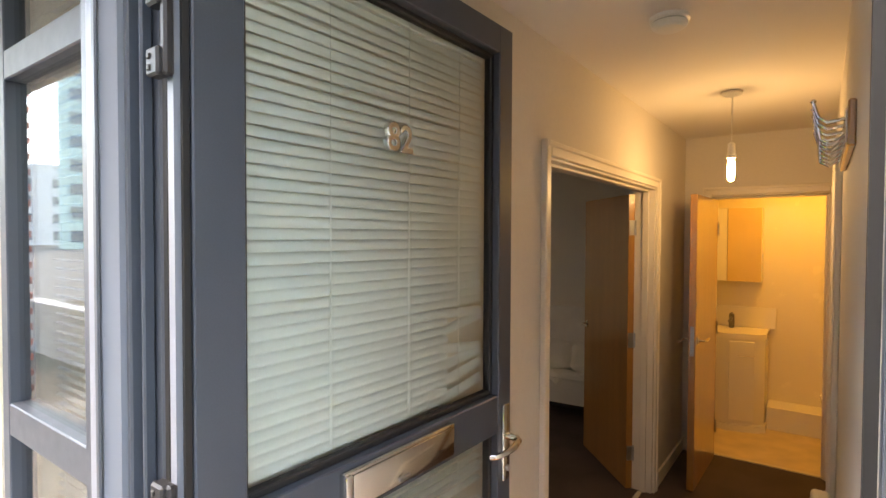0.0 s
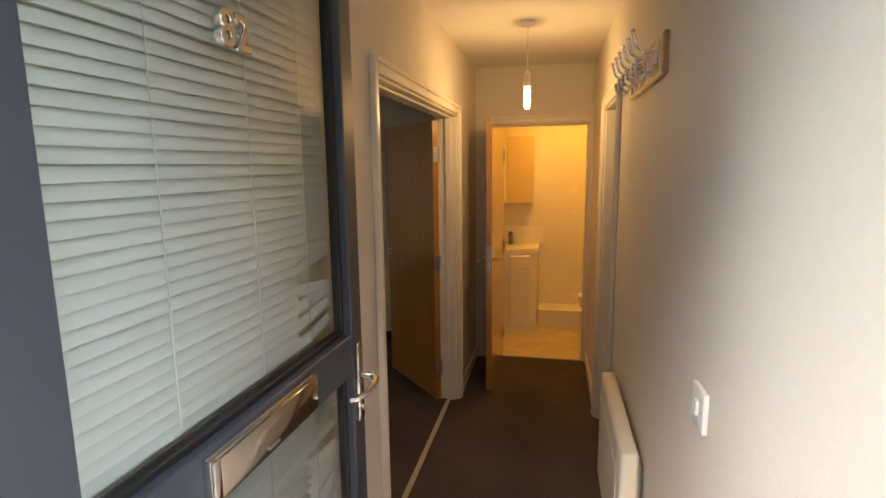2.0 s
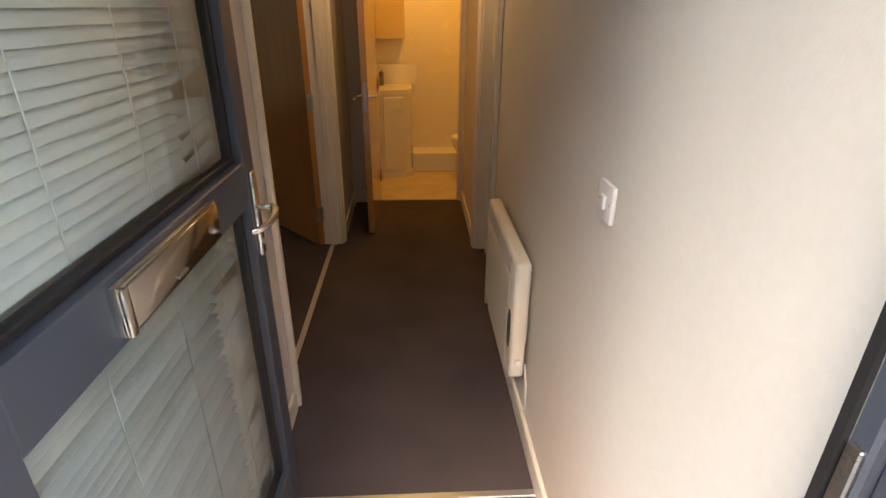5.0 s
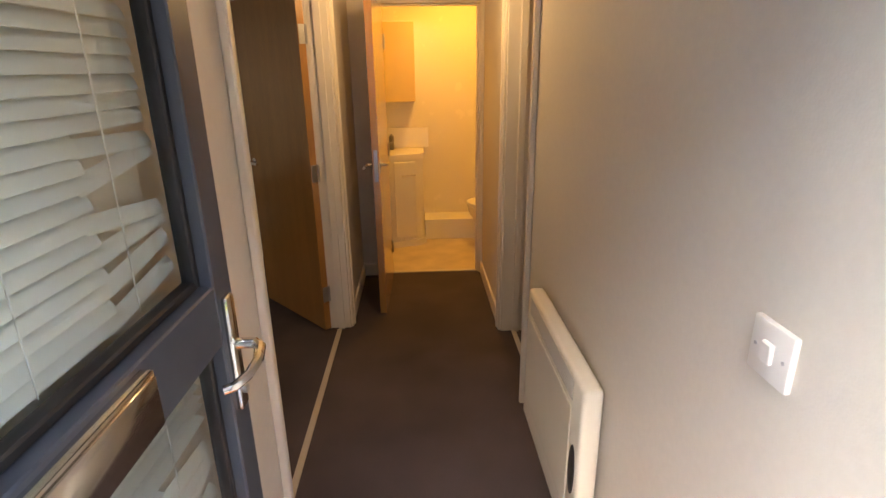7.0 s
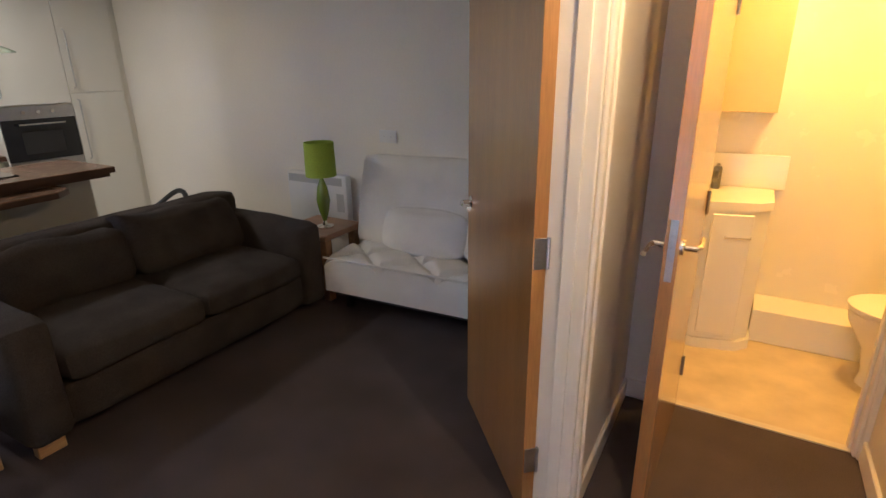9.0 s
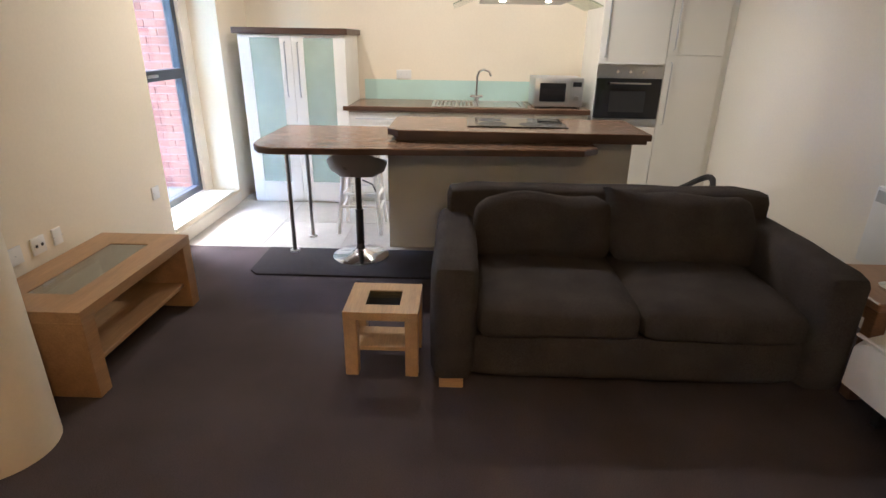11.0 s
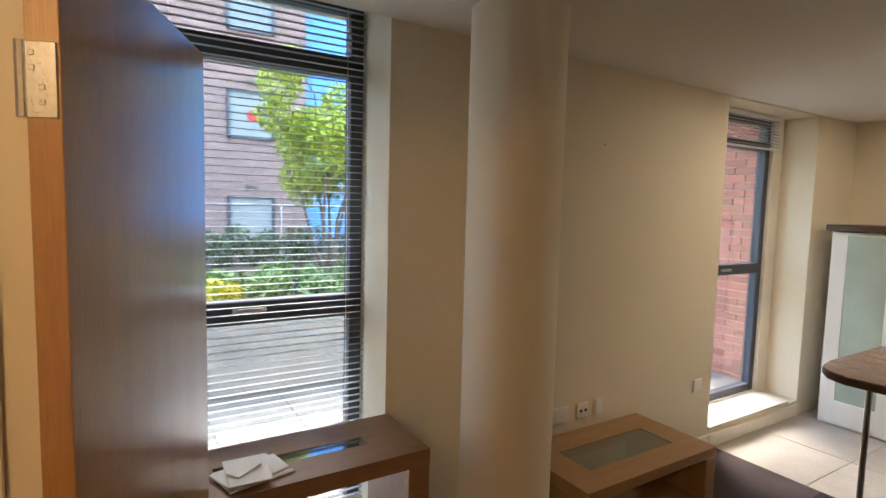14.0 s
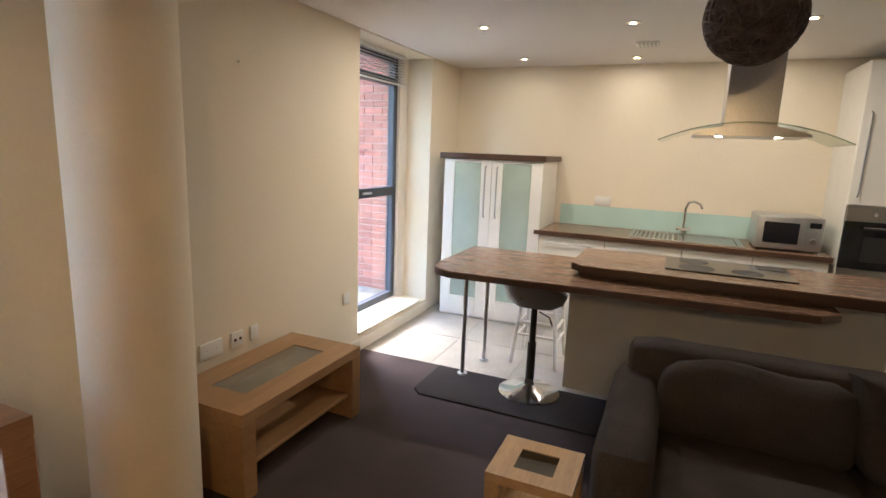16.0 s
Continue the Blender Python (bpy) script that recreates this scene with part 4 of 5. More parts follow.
bmesh.ops.create_icosphere(bm, subdivisions=3, radius=R - 0.012, matrix=pose(0, 0, -0.275))
part("inner_shade", bm, WICKER, gl)

# ---- kitchen ----
rug = tagged(new("rug", mesh_of("rug", slab(bmesh.new(), [(-3.54, 0.92), (-3.12, 0.92), (-3.06, 0.98), (-3.06, 2.6), (-3.54, 2.6)], 0.0, 0.012), RUG)),
             "dark charcoal carpet offcut by the breakfast bar", "rug")
isl = thing("kitchen_island", "pale grey kitchen island with dark wooden top", "kitchen island", pose(0, 0, 0))
box_part("panel", (-3.86, -3.63, 1.80, 3.52, 0, 0.83), GREYPANEL, isl, 0.003)
bm = slab(bmesh.new(), [(-3.30, 1.85), (-3.23, 1.92), (-3.23, 3.5), (-3.86, 3.5), (-3.86, 1.85)][::1], 0.905, 0.945)
part("upper_worktop", bm, WORKTOP, isl, "polished dark wood worktop")
bm = slab(bmesh.new(), [(-3.302, 1.848), (-3.228, 1.922), (-3.228, 3.502), (-3.24, 3.502), (-3.24, 1.93), (-3.31, 1.86), (-3.86, 1.86), (-3.86, 1.848)], 0.9049, 0.939)
part("worktop_edging", bm, TOPEDGE, isl, "dark worktop edge")
box_part("riser", (-3.86, -3.30, 1.90, 3.5, 0.87, 0.905), TOPEDGE, isl)
bar = thing("breakfast_bar", "dark wooden breakfast bar with a rounded end on steel legs", "breakfast bar")
out = [(-3.08, 3.06), (-3.17, 3.16), (-3.86, 3.16), (-3.86, 1.03), (-3.22, 1.03), (-3.10, 1.05), (-3.01, 1.11), (-2.97, 1.20)]
part("bar_top", slab(bmesh.new(), out, 0.831, 0.869), WORKTOP, bar, "polished dark wood top")
part("bar_edging", slab(bmesh.new(), [(-3.622 + (x + 3.622) * 1.003, 2.0 + (y - 2.0) * 1.003) for x, y in out], 0.8295, 0.863), TOPEDGE, bar, "dark bar edge")
for x, y in ((-3.48, 1.12), (-3.80, 1.17)):
    bm = lathe(bmesh.new(), [(0.035, 0.012), (0.035, 0.02), (0.015, 0.024), (0.015, 0.815), (0.04, 0.82), (0.04, 0.83)], x, y, n=20)
    part("leg", bm, STEEL, bar, "brushed steel leg")
hob = thing("hob", "black glass hob set in the island", "hob", pose(-3.82, 2.36, 0.945))
box_part("glass_plate", (0, 0.41, 0, 0.66, 0, 0.008), BLACK, hob, 0.002)
box_part("control_strip", (0.02, 0.14, 0.5, 0.64, 0.008, 0.01), BLACKPL, hob)
for x, y, r in ((0.11, 0.16, 0.08), (0.3, 0.17, 0.095), (0.3, 0.43, 0.08)):
    part("cooking_zone", lathe(bmesh.new(), [(r, 0), (r, 0.001)], n=32), BLACKPL, hob, m=pose(x, y, 0.008))

hd = thing("cooker_hood", "steel island cooker hood with curved glass canopy", "cooker hood", pose(-3.56, 2.69, 1.70))
box_part("chimney", (-0.13, 0.13, -0.125, 0.125, 0.05, LZ - 1.70), STEEL, hd, 0.002, "brushed steel chimney")
bm = bmesh.new()
N = 16
lo, hi = [], []
for i in range(N + 1):
    y = -0.27 + 0.54 * i / N
    zt = 0.06 - 0.05 * (y / 0.27) ** 2
    lo.append([bm.verts.new((x, y, 0.0)) for x in (-0.22, 0.22)])
    hi.append([bm.verts.new((x, y, zt)) for x in (-0.22, 0.22)])
for i in range(N):
    bm.faces.new((hi[i][0], hi[i][1], hi[i + 1][1], hi[i + 1][0]))
    bm.faces.new((lo[i][1], lo[i][0], lo[i + 1][0], lo[i + 1][1]))
    bm.faces.new((lo[i][0], hi[i][0], hi[i + 1][0], lo[i + 1][0]))
    bm.faces.new((hi[i][1], lo[i][1], lo[i + 1][1], hi[i + 1][1]))
bm.faces.new((lo[0][0], lo[0][1], hi[0][1], hi[0][0]))
bm.faces.new((lo[N][1], lo[N][0], hi[N][0], hi[N][1]))
part("hood_body", bm, STEEL, hd, "dark steel hood body")
bm = bmesh.new()
prev = None
for i in range(25):
    y = -0.44 + 0.88 * i / 24
    zt = 0.066 - 0.10 * (y / 0.44) ** 2
    ring = [bm.verts.new(c) for c in ((-0.25, y, zt), (0.25, y, zt), (0.25, y, zt + 0.007), (-0.25, y, zt + 0.007))]
    if prev:
        for k in range(4):
            bm.faces.new((prev[k], prev[(k + 1) % 4], ring[(k + 1) % 4], ring[k]))
    else:
        bm.faces.new(ring)
    prev = ring
bm.faces.new(prev[::-1])
gc = part("glass_canopy", bm, SMOKED, hd, "curved clear glass canopy")
gc.visible_shadow = False
for y in (-0.14, 0.14):
    part("hood_light", lathe(bmesh.new(), [(0.018, -0.004), (0.018, 0.0)], 0.1, y, n=20), SPOTGLOW, hd, "small glowing hood light")

wt = thing("kitchen_worktop", "dark wood worktop with inset sink along the wall", "worktop")
part("slab", bx(bmesh.new(), XB, -4.74, 1.26, 3.47, 0.87, 0.91, 0.004), WORKTOP, wt)
box_part("edging", (-4.741, -4.737, 1.26, 3.47, 0.869, 0.907), TOPEDGE, wt)
for i, (y0, y1) in enumerate(((1.27, 1.87), (1.87, 2.47), (2.47, 2.97), (2.97, 3.46))):
    u = thing("base_cabinet", "white gloss base cabinet under the worktop", "cabinet", pose(0, 0, 0), "base cabinets")
    box_part("body", (XB, -4.79, y0 + 0.001, y1 - 0.001, 0.1, 0.869), GLOSSWHITE, u)
    dr = box_part("cabinet_door", (-4.788, -4.77, y0 + 0.003, y1 - 0.003, 0.11, 0.855), GLOSSWHITE, u, 0.002)
    part("handle", tube(bmesh.new(), [(-4.77, y0 + 0.1, 0.8), (-4.745, y0 + 0.1, 0.8), (-4.745, y1 - 0.1, 0.8), (-4.77, y1 - 0.1, 0.8)], 0.005, 8), STEEL, dr, "steel bar handle")
    box_part("plinth", (XB, -4.83, y0 + 0.001, y1 - 0.001, 0, 0.1), GLOSSWHITE, u)
boxes("splashback", BLUEGLASS, "pale aqua glass splashback", "splashback", (XB, XB + 0.008, 1.36, 3.47, 0.912, 1.10))
ks = wall_plate("wall_socket", "white double socket above the splashback", "socket", pose(XB, 1.75, 1.15, 0, 0, 90), toggle=False, w=0.146)
si = thing("kitchen_sink", "stainless steel sink with drainer and tall tap", "sink", pose(-5.3, 2.05, 0.91))
bm = bmesh.new()
for d in ((0, 0.5, 0, 0.03), (0, 0.5, 0.82, 0.86), (0, 0.04, 0.03, 0.82), (0.46, 0.5, 0.03, 0.82), (0.04, 0.46, 0.38, 0.42)):
    bx(bm, *d, 0.0, 0.008, 0.002)
part("sink_rim", bm, STEEL, si)
for i in range(9):
    box_part("drainer_ridge", (0.05, 0.45, 0.04 + 0.037 * i, 0.055 + 0.037 * i, 0.0, 0.006), STEEL, si, 0.002)
part("bowl", bx(bmesh.new(), 0.05, 0.45, 0.43, 0.81, 0.0005, 0.003), STEEL, si)
bm = lathe(bmesh.new(), [(0.026, 0.008), (0.026, 0.05), (0.014, 0.06)], 0.06, 0.42, n=18)
tube(bm, [(0.06, 0.42, 0.05), (0.06, 0.42, 0.24), (0.07, 0.44, 0.29), (0.10, 0.48, 0.305), (0.13, 0.53, 0.29), (0.14, 0.55, 0.25)], 0.011, 10)
tube(bm, [(0.06, 0.36, 0.055), (0.06, 0.48, 0.055)], 0.012, 8)
part("tap", bm, CHROME, si, "swan-neck chrome tap")
mw = thing("microwave", "silver microwave oven on the worktop", "microwave", pose(-5.2, 2.97, 0.91, 0, 0, 0))
box_part("body", (0, 0.36, 0, 0.44, 0.012, 0.265), ALU, mw, 0.01, seg=2)
md = box_part("door", (0.361, 0.378, 0.005, 0.315, 0.02, 0.26), ALU, mw, 0.006, seg=2)
box_part("window", (0.3785, 0.381, 0.05, 0.28, 0.06, 0.22), BLACK, md, 0.001, "dark viewing window")
box_part("display", (0.361, 0.365, 0.345, 0.42, 0.19, 0.23), BLACK, mw)
part("dial", lathe(bmesh.new(), [(0.024, 0), (0.02, 0.018)], n=20), STEEL, mw, m=pose(0.36, 0.38, 0.09, 0, 90, 0))
for y in (0.03, 0.41):
    for x in (0.03, 0.33):
        box_part("foot", (x - 0.012, x + 0.012, y - 0.012, y + 0.012, 0, 0.012), BLACKPL, mw)

TF = -4.74
ov = thing("oven_tower", "white gloss tall unit with a built-in oven", "cabinet")
box_part("body", (XB, TF - 0.02, 3.49, 4.06, 0, 2.28), GLOSSWHITE, ov)
d = box_part("upper_door", (TF - 0.019, TF, 3.492, 4.058, 1.30, 2.275), GLOSSWHITE, ov, 0.002)
part("handle", tube(bmesh.new(), [(TF, 3.54, 1.36), (TF + 0.03, 3.54, 1.37), (TF + 0.03, 3.54, 1.93), (TF, 3.54, 1.94)], 0.006, 8), STEEL, d, "long steel bar handle")
d = box_part("oven", (TF - 0.019, TF + 0.004, 3.495, 4.055, 0.845, 1.29), BLACK, ov, 0.002, "black glass built-in oven")
box_part("control_panel", (TF + 0.002, TF + 0.008, 3.495, 4.055, 1.185, 1.29), STEEL, d, 0.001, "steel control panel")
part("oven_handle", tube(bmesh.new(), [(TF, 3.6, 1.14), (TF + 0.04, 3.6, 1.145), (TF + 0.04, 3.95, 1.145), (TF, 3.95, 1.14)], 0.009, 8), CHROME, d, "chrome oven handle")
box_part("oven_window", (TF + 0.0042, TF + 0.006, 3.62, 3.93, 0.9, 1.08), BLACKPL, d)
for y in (3.66, 3.77, 3.88):
    part("knob", lathe(bmesh.new(), [(0.016, 0), (0.013, 0.018)], n=16), CHROME, d, m=pose(TF + 0.008, y, 1.24, 0, 90, 0))
box_part("trim_rail", (TF - 0.019, TF + 0.002, 3.495, 4.055, 0.78, 0.842), STEEL, ov)
box_part("lower_door", (TF - 0.019, TF, 3.492, 4.058, 0.1, 0.775), GLOSSWHITE, ov, 0.002)
ld = thing("tall_cabinet", "white gloss tall larder cabinet", "cabinet")
box_part("body", (XB, TF - 0.02, 4.062, 4.597, 0, 2.28), GLOSSWHITE, ld)
for z0, z1, hz0, hz1 in ((0.1, 1.375, 0.8, 1.32), (1.38, 2.275, 1.42, 1.9)):
    d = box_part("cabinet_door", (TF - 0.019, TF, 4.064, 4.538, z0, z1), GLOSSWHITE, ld, 0.002)
    part("handle", tube(bmesh.new(), [(TF, 4.11, hz0), (TF + 0.03, 4.11, hz0 + 0.01), (TF + 0.03, 4.11, hz1 - 0.01), (TF, 4.11, hz1)], 0.006, 8), STEEL, d, "long steel bar handle")

dc = thing("display_cabinet", "white corner display cabinet with greenish glass doors", "cabinet", pose(-4.74, 0.375, 0))
dc.scale = (1, 0.93, 1)
box_part("back_panel", (-0.6, -0.585, 0, 1.0, 0, 1.5), GLOSSWHITE, dc)
box_part("side_panel", (-0.585, -0.02, 0, 0.018, 0, 1.5), GLOSSWHITE, dc)
box_part("side_panel", (-0.585, -0.02, 0.982, 1.0, 0, 1.5), GLOSSWHITE, dc)
box_part("bottom_panel", (-0.585, -0.02, 0.018, 0.982, 0.0, 0.12), GLOSSWHITE, dc)
for z in (0.55, 0.86, 1.17):
    box_part("shelf", (-0.585, -0.05, 0.02, 0.98, z, z + 0.012), SMOKED, dc, 0, "glass shelf")
box_part("top", (-0.62, 0.03, -0.04, 1.03, 1.5, 1.55), TOPEDGE, dc, 0.003, "dark wooden top board")
for y0, y1, ph in ((0.0, 0.499, 0.44), (0.501, 1.0, 0.56)):
    bm = bmesh.new()
    for q in ((y0, y0 + 0.11, 0.02, 1.495), (y1 - 0.11, y1, 0.02, 1.495), (y0 + 0.11, y1 - 0.11, 0.02, 0.2), (y0 + 0.11, y1 - 0.11, 1.47, 1.495)):
        bx(bm, -0.019, 0, q[0], q[1], q[2], q[3], 0.002)
    d = part("cabinet_door", bm, GLOSSWHITE, dc)
    g = box_part("pane", (-0.012, -0.007, y0 + 0.105, y1 - 0.105, 0.19, 1.475), CABGLASS, d, 0, "greenish glass pane")
    g.visible_shadow = False
    part("handle", tube(bmesh.new(), [(0, ph, 0.98), (0.028, ph, 0.985), (0.028, ph, 1.43), (0, ph, 1.435)], 0.006, 8), STEEL, d, "long steel bar handle")

st = thing("bar_stool", "grey bucket bar stool on a chrome trumpet base", "bar stool", pose(-3.42, 1.62, 0.012))
part("base", lathe(bmesh.new(), [(0.2, 0), (0.2, 0.008), (0.17, 0.022), (0.08, 0.04), (0.035, 0.06), (0.03, 0.1)], n=44), CHROME, st, "round chrome base")
part("column", lathe(bmesh.new(), [(0.028, 0.09), (0.028, 0.35), (0.02, 0.351), (0.02, 0.6)], n=20), BLACKPL, st, "dark gas-lift column")
bm = bmesh.new()
rings = []
for r, z in ((0.02, 0.58), (0.12, 0.585), (0.18, 0.62), (0.205, 0.68), (0.195, 0.68), (0.17, 0.635), (0.1, 0.605), (0.02, 0.60)):
    ring = []
    for i in range(36):
        a = 2 * math.pi * i / 36
        lift = 0.10 * max(0, math.cos(a)) ** 1.2 * max(0, (r - 0.1) / 0.1)
        ring.append(bm.verts.new((r * math.cos(a) * 0.95, r * math.sin(a), z + lift)))
    rings.append(ring)
for a, c in zip(rings, rings[1:]):
    for i in range(36):
        bm.faces.new((a[i], a[(i + 1) % 36], c[(i + 1) % 36], c[i]))
bm.faces.new(rings[0][::-1])
bm.faces.new(rings[-1])
part("seat", bm, mat("grey_seat_shell", (0.16, 0.15, 0.14), 0.3, var=0.08), st, "moulded grey seat")
part("lift_lever", tube(bmesh.new(), [(0, 0.03, 0.56), (0, 0.1, 0.53), (0, 0.12, 0.48)], 0.005, 6), BLACKPL, st)
s2 = thing("wooden_stool", "white-painted wooden bar stool behind the bar", "bar stool", pose(-4.05, 1.53, 0))
for sx in (-1, 1):
    for sy in (-1, 1):
        part("leg", tube(bmesh.new(), [(sx * 0.17, sy * 0.17, 0), (sx * 0.11, sy * 0.11, 0.66)], 0.017, 8), WHITE, s2)
for z, q in ((0.2, 0.155), (0.3, 0.145)):
    for i in (-1, 1):
        part("stretcher", tube(bmesh.new(), [(-q, i * q, z), (q, i * q, z)], 0.011, 6), WHITE, s2)
        part("stretcher", tube(bmesh.new(), [(i * q, -q, z + 0.03), (i * q, q, z + 0.03)], 0.011, 6), WHITE, s2)
part("seat", lathe(bmesh.new(), [(0.16, 0.66), (0.17, 0.67), (0.17, 0.685), (0.16, 0.69)], n=32), WHITE, s2)
s3 = thing("bar_stool", "black and chrome bar stool behind the sofa", "bar stool", pose(-3.0, 3.62, -0.0))
part("base", lathe(bmesh.new(), [(0.2, 0), (0.2, 0.008), (0.08, 0.03), (0.03, 0.06), (0.028, 0.5)], n=32), CHROME, s3)
part("seat", lathe(bmesh.new(), [(0.05, 0.55), (0.17, 0.57), (0.19, 0.62), (0.17, 0.64)], n=32), WHITE, s3)
part("back_rail", tube(bmesh.new(), [(0.18 * math.cos(a), 0.18 * math.sin(a), 0.60 + 0.14 * math.sin(a / 1.0 + 0.0) ** 2) for a in [math.pi * q / 14 for q in range(15)]], 0.018, 8), BLACKPL, s3, "black curved back rail")

for x, y in ((-3.69, 1.08), (-3.79, 2.02), (-3.91, 2.98), (-4.91, 1.03), (-5.02, 1.96), (-5.0, 2.95)):
    d = thing("downlight", "small glowing recessed ceiling spotlight", "downlight", pose(x, y, LZ), "kitchen downlights")
    part("rim", lathe(bmesh.new(), [(0.045, 0.0), (0.045, -0.006), (0.032, -0.008)], n=28), CHROME, d)
    part("lens", lathe(bmesh.new(), [(0.02, -0.0085), (0.02, -0.0095)], n=24), SPOTGLOW, d, "glowing lens")
    lamp("downlight_beam", 'AREA', 0.05 if x < -4.5 else 0.3, (1, 0.86, 0.69), look((x, y, LZ - 0.012), (x, y, 0)), 0.055)
vt = thing("ceiling_vent", "small square ceiling vent", "vent", pose(-4.47, 2.07, LZ))
box_part("frame", (-0.08, 0.08, -0.08, 0.08, -0.012, 0), WHITE, vt, 0.003)
for i in range(5):
    box_part("slat", (-0.065, 0.065, -0.06 + 0.027 * i, -0.045 + 0.027 * i, -0.016, -0.012), GREYPANEL, vt)

# ---- outdoors ----
boxes("ground", ASPHALT, "grey ground reaching to the horizon", "ground", (-400, 400, -500, 300, -0.6, -0.12))
terrace = boxes("terrace", PAVJOINT, "paved terrace outside the flat", "pavement", (-9, 8, -2.3, -0.12, -0.11, -0.012))
planter = boxes("planter_wall", RENDERW, "pale rendered planter wall along the terrace", "wall", (-9, 8, -2.48, -2.3, -0.1, 0.70), bev=0.01)
boxes("planter_coping", RENDERW, "pale coping on the planter wall", "coping", (-9, 8, -2.5, -2.28, 0.70, 0.74), bev=0.006)
boxes("planting_bed", SOIL, "raised planting bed", "planting bed", (-9, 8, -9, -2.48, -0.1, 0.62))
boxes("balcony_soffit", RENDERW, "pale underside of the balcony above", "soffit", (-9, 8, -0.87, -0.12, 2.72, 2.95))
# Unseen mass over the flat, added to block light; height set by the sun.
boxes("upper_storeys", RENDERW, "unseen block above the flat, added for shade", "building", (-9, 8, -0.12, 9, 2.95, 5.6))
boxes("wall_outer", RENDERW, "rendered outer wall beyond the flat", "wall", (1.262, 8, -0.22, -0.07, -0.1, 2.72), (-9, -5.57, -0.12, 0.2, -0.1, 2.72))


def leaf_cloud(name, blobs, n, size, material, parent, label="", seed=1, flat=0.0):
    """Many small leaves scattered in uneven clumps."""
    rng = np.random.RandomState(seed)
    bl = np.array(blobs)
    pick = rng.choice(len(bl), n, p=bl[:, 3] ** 2 / (bl[:, 3] ** 2).sum())
    d = rng.normal(size=(n, 3))
    d /= np.linalg.norm(d, axis=1)[:, None]
    c = bl[pick, :3] + d * (bl[pick, 3] * rng.uniform(0.35, 1.0, n) ** 0.6)[:, None] * np.array([1, 1, 1 - flat])
    a = rng.normal(size=(n, 3))
    a /= np.linalg.norm(a, axis=1)[:, None]
    b = np.cross(a, rng.normal(size=(n, 3)))
    b /= np.linalg.norm(b, axis=1)[:, None]
    s = size * rng.uniform(0.6, 1.3, n)[:, None]
    verts = np.stack([c - a * s, c + b * s * 0.5, c + a * s, c - b * s * 0.5], 1).reshape(-1, 3)
    me = bpy.data.meshes.new(name)
    me.from_pydata(verts.tolist(), [], np.arange(4 * n).reshape(-1, 4).tolist())
    me.materials.append(material)
    ob = new(name, me)
    if parent:
        ob.parent = parent
    if label:
        ob["label"] = label
    return ob


tr = thing("tree", "multi-stemmed young tree with bright yellow-green leaves", "tree", pose(-2.62, -5.0, 0.62))
bm = bmesh.new()
rng = random.Random(2)
blobs = []
for i in range(7):
    a = i * 0.9
    lean = 0.4 + 0.5 * rng.random()
    pts = [(0.05 * math.cos(a), 0.05 * math.sin(a), -0.05)]
    for k in range(1, 7):
        f = k / 6
        pts.append((lean * f * math.cos(a) + 0.05 * rng.uniform(-1, 1), lean * f * math.sin(a) + 0.05 * rng.uniform(-1, 1), 2.3 * f * (0.8 + 0.3 * rng.random())))
    tube(bm, pts, [0.03 - 0.0036 * k for k in range(7)], 6)
    for k in (3, 4, 5, 6):
        e = Vector(pts[k]) + Vector((rng.uniform(-0.3, 0.3), rng.uniform(-0.3, 0.3), rng.uniform(0.05, 0.4)))
        tube(bm, [pts[k], (Vector(pts[k]) + e) / 2 + Vector((0, 0, 0.03)), e], [0.012, 0.009, 0.005], 5)
        blobs.append((*e, rng.uniform(0.2, 0.36)))
part("trunk", bm, BARK, tr, "slender grey stems")
leaf_cloud("crown", blobs, 11000, 0.042, LEAFY, tr, "airy yellow-green leaves", 4)
rng = random.Random(8)


def bed_plant(name, label, cat, n, size, material, spots, seed):
    ob = leaf_cloud(name, spots, n, size, material, None, "", seed)
    return tagged(ob, label, cat, kind="stuff")


bed_plant("hedge", "dark green clipped hedge in the planting bed", "hedge", 26000, 0.035, LEAFD,
          [(x * 0.22 - 8, -6.3 + 0.2 * rng.uniform(-1, 1), 0.75 + 0.12 * rng.random() + 0.16 * (x % 2), 0.24) for x in range(70)], 5)
bed_plant("yellow_shrub", "low yellow-leaved shrubs behind the planter wall", "shrub", 5000, 0.03, LEAFYEL,
          [(-0.98 + 0.15 * i + 0.05 * rng.random(), -2.85 + 0.15 * rng.uniform(-1, 1), 0.70 + 0.06 * rng.random(), 0.13) for i in range(20)], 6)
bed_plant("groundcover", "broad-leaved green groundcover plants", "groundcover", 20000, 0.05, LEAFM,
          [(-7 + 0.07 * i, -3.7 + 0.95 * rng.uniform(-1, 1), 0.66 + 0.08 * rng.random(), 0.17) for i in range(150)], 7)
rl = thing("railing", "thin pale metal railing beyond the planting", "railing", pose(0, -7.2, 0.6))
part("handrail", tube(bmesh.new(), [(-9, 0, 0.95), (8, 0, 0.95)], 0.02, 8), ALU, rl)
for i in range(9):
    part("post", tube(bmesh.new(), [(-8.5 + 2 * i, 0, 0), (-8.5 + 2 * i, 0, 0.95)], 0.02, 8), ALU, rl)

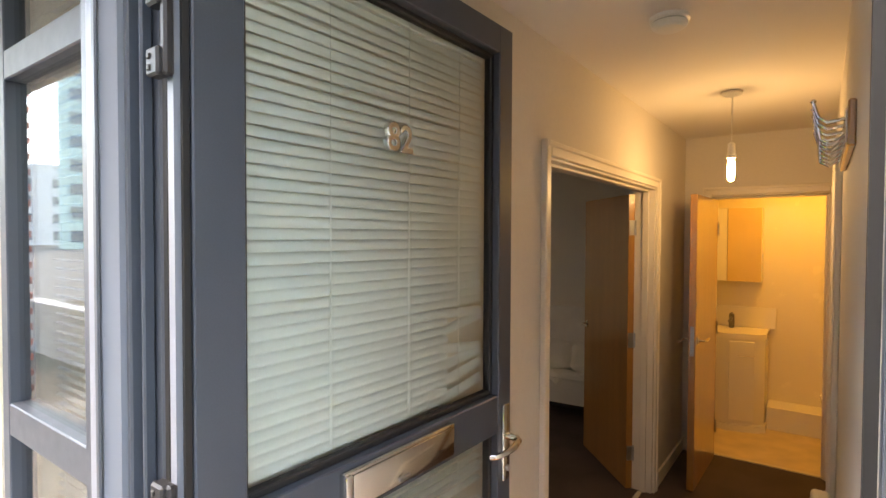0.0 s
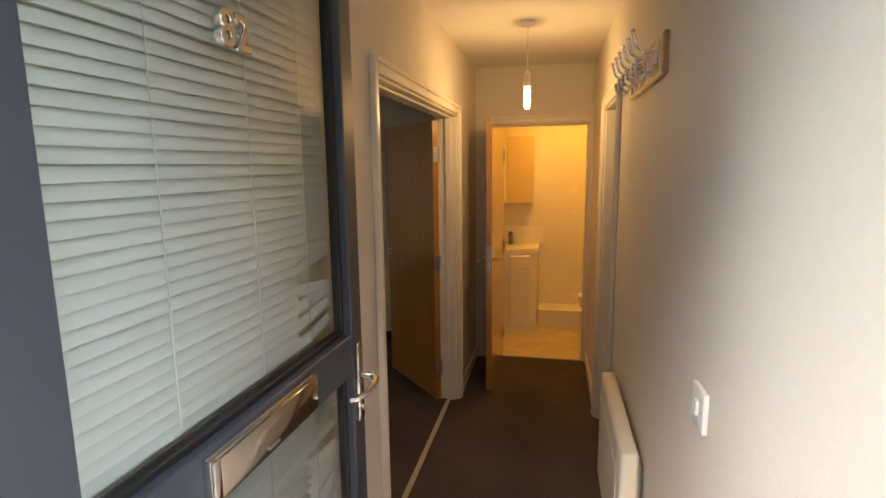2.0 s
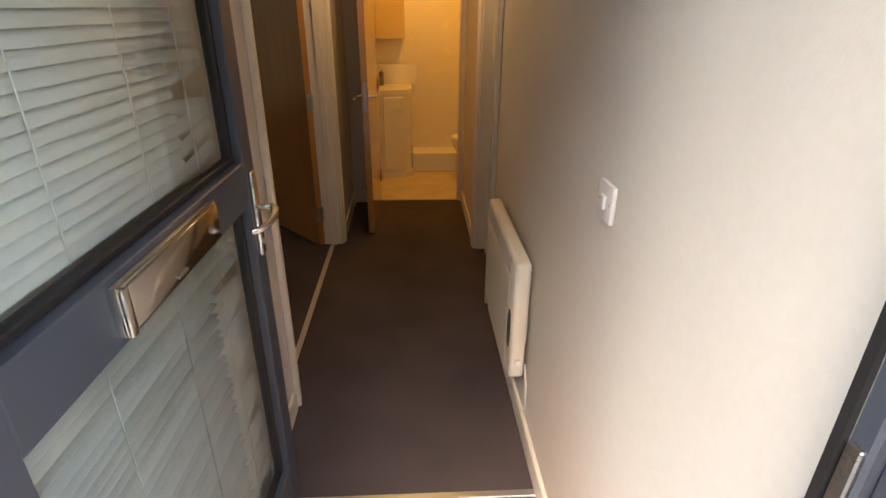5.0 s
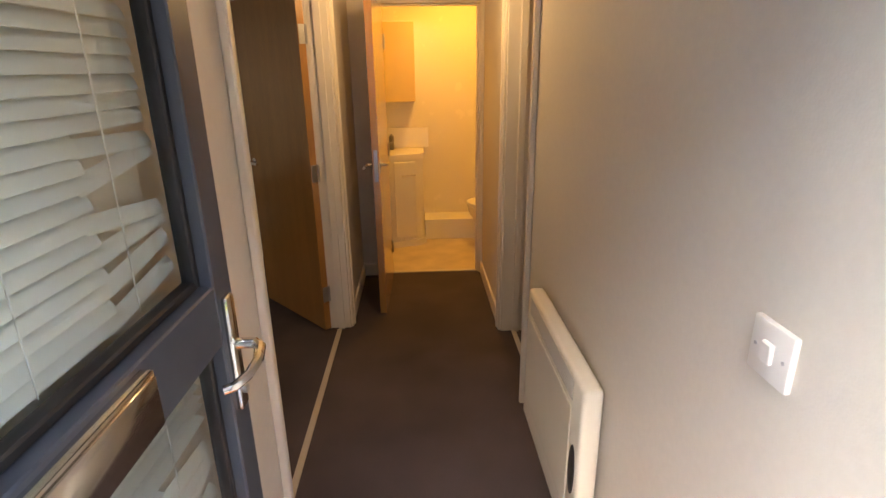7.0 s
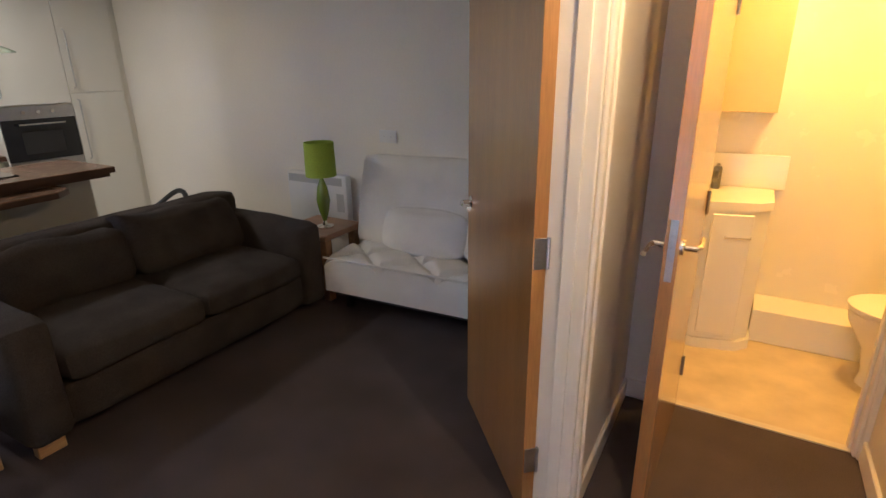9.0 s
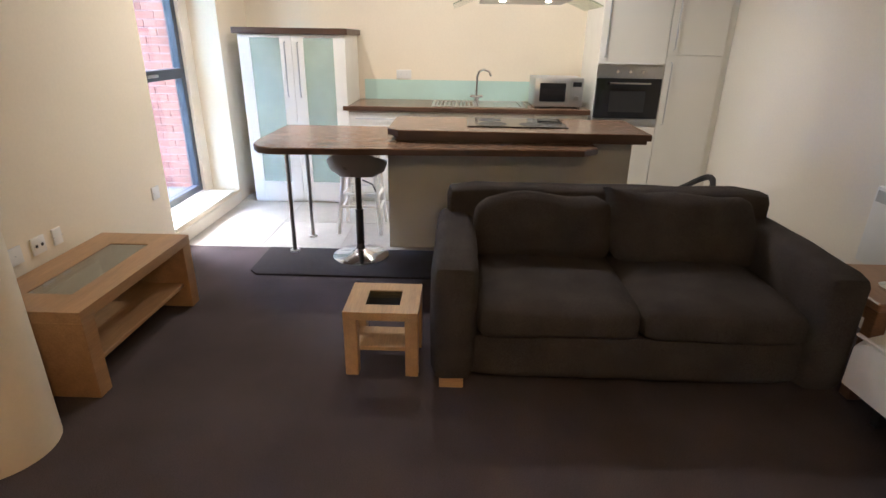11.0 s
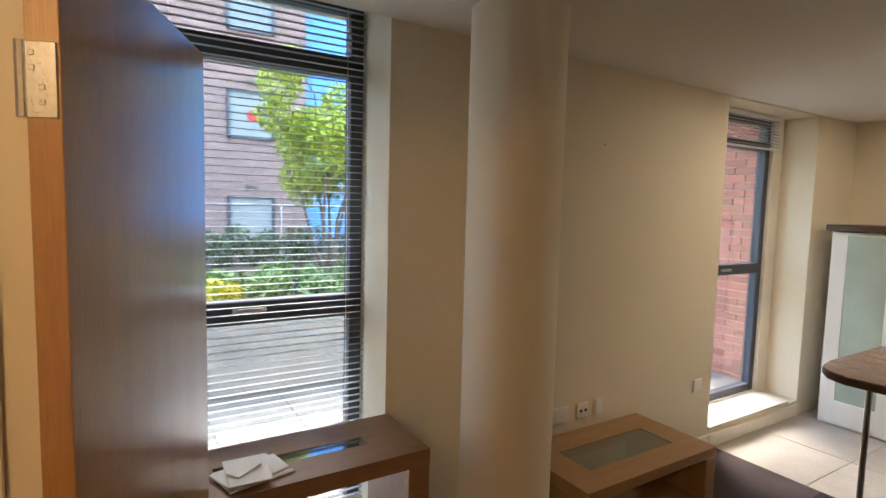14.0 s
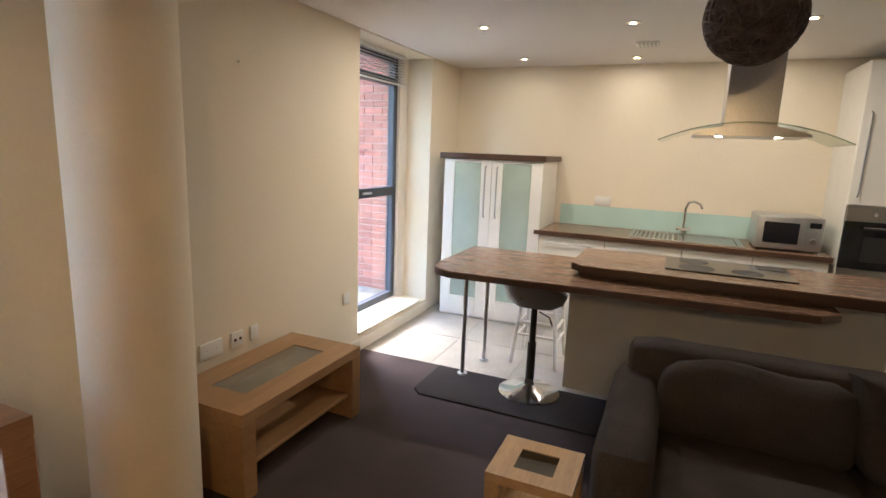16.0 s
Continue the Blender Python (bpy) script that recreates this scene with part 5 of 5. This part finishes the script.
bd = thing("apartment_building", "timber-clad apartment building with blue panels", "building", pose(0, -12.4, -0.12))
bm = bmesh.new()
bx(bm, -4.5, 14, -8, 0, 0, 10.6)
part("wall", bm, CLADDING, bd, "weathered timber-clad wall")
for i in range(53):
    box_part("cladding_board", (-4.5, 14, 0.0, 0.02, 0.2 * i + 0.008, 0.2 * i + 0.195), CLADDING, bd)
part("blue_wall", bx(bmesh.new(), -14, -4.52, -8, -0.3, 0, 10.6), BLUECLAD, bd, "bright blue panelled wall")
part("roof", bx(bmesh.new(), -14.2, 14.2, -8.2, 0.3, 10.6, 10.9), PALEBLD, bd)
for k in range(4):
    for i in range(5):
        x0 = -3.65 + 3.1 * i
        z0 = 0.62 + 2.72 * k
        bm = bmesh.new()
        for q in ((x0, x0 + 0.07, z0, z0 + 1.25), (x0 + 1.13, x0 + 1.2, z0, z0 + 1.25), (x0, x0 + 1.2, z0, z0 + 0.07), (x0, x0 + 1.2, z0 + 1.18, z0 + 1.25)):
            bx(bm, q[0], q[1], 0.0, 0.09, q[2], q[3], 0.005)
        w = part("window", bm, ANTHRACITE, bd, "dark-framed window")
        part("pane", bx(bmesh.new(), x0 + 0.06, x0 + 1.14, 0.021, 0.035, z0 + 0.06, z0 + 1.19), CURTAIN if k < 2 else WINGREY, w)
        part("vent", bx(bmesh.new(), x0 + 0.45, x0 + 0.75, 0.02, 0.07, z0 + 1.42, z0 + 1.5), BLACKPL, bd)
        if k == 1 and i == 0:
            part("red_picture", lathe(bmesh.new(), [(0.15, 0), (0.15, 0.004)], n=20), REDDOT, w, "red paper shape in the window", pose(x0 + 0.56, 0.04, z0 + 0.62, -90, 0, 0))


def far_block(name, label, x, y, w, d, h, material, cols, rows, rot):
    b = thing(name, label, "building", pose(x, y, -0.12, 0, 0, rot))
    part("wall", bx(bmesh.new(), -w / 2, w / 2, -d / 2, d / 2, 0, h), material, b)
    part("roof", bx(bmesh.new(), -w / 2 - 0.2, w / 2 + 0.2, -d / 2 - 0.2, d / 2 + 0.2, h, h + 0.4), PALEBLD, b)
    me = mesh_of("window", bx(bmesh.new(), -0.8, 0.8, -0.05, 0.05, -0.75, 0.75, 0.02), WINGREY)
    for i in range(cols):
        for j in range(rows):
            share("window", me, b, pose(-w / 2 + w * (i + 0.5) / cols, d / 2, 1.6 + 3 * j))
    return b


far_block("far_building", "pale white-rendered block in the distance", -115, -33, 50, 14, 13.5, PALEBLD, 11, 4, -71)
far_block("far_tower", "pale teal residential tower in the distance", -80, -30.5, 8, 10, 33, TEAL, 2, 10, -71)

# ---- pieces of floors and walls ----
tm = mesh_of("tile", bx(bmesh.new(), -0.2975, 0.2975, -0.2975, 0.2975, -0.004, 0, 0.0015), TILE)
y = YF + 0.3
while y < YB:
    x = -3.86
    while x > XB:
        share("tile", tm, floor_kitchen, pose(max(x, XB + 0.3), y, 0.001))
        x -= 0.6
    y += 0.6
pm = mesh_of("paving_slab", bx(bmesh.new(), -0.296, 0.296, -0.296, 0.296, -0.03, 0, 0.004), PAVING)
for i in range(-9, 10):
    for j in range(3):
        share("paving_slab", pm, terrace, pose(0.3 + 0.6 * i, -0.72 - 0.6 * j, -0.002 - 0.002 * ((i * 7 + j * 3) % 3) / 2))
bb = mesh_of("edging_brick", bx(bmesh.new(), -0.098, 0.098, -0.09, 0.09, -0.03, 0, 0.004), BLUEBRICK)
for i in range(-25, 20):
    share("edging_brick", bb, terrace, pose(0.1 + 0.2 * i, -0.31, -0.002))
bw = boxes("wall_brick", MORTAR, "red brick wall at right angles to the window", "wall", (-5.9, -5.212, -1.24, -0.12, -0.1, 4.2))
br = mesh_of("brick", bx(bmesh.new(), 0, 0.012, -0.1075, 0.1075, -0.0325, 0.0325, 0.002), BRICK)
far_bricks = bmesh.new()
for j in range(56):
    for i in range(5):
        y = -0.232 - 0.225 * i - (0.1125 if j % 2 else 0)
        z = 0.0 + 0.075 * j
        if j < 49:
            share("brick", br, bw, pose(-5.212, y, z))
        else:
            bx(far_bricks, -5.212, -5.2, y - 0.1075, y + 0.1075, z - 0.0325, z + 0.0325)
rest = part("brickwork", far_bricks, BRICK, bw)
rest["kind"] = "stuff"
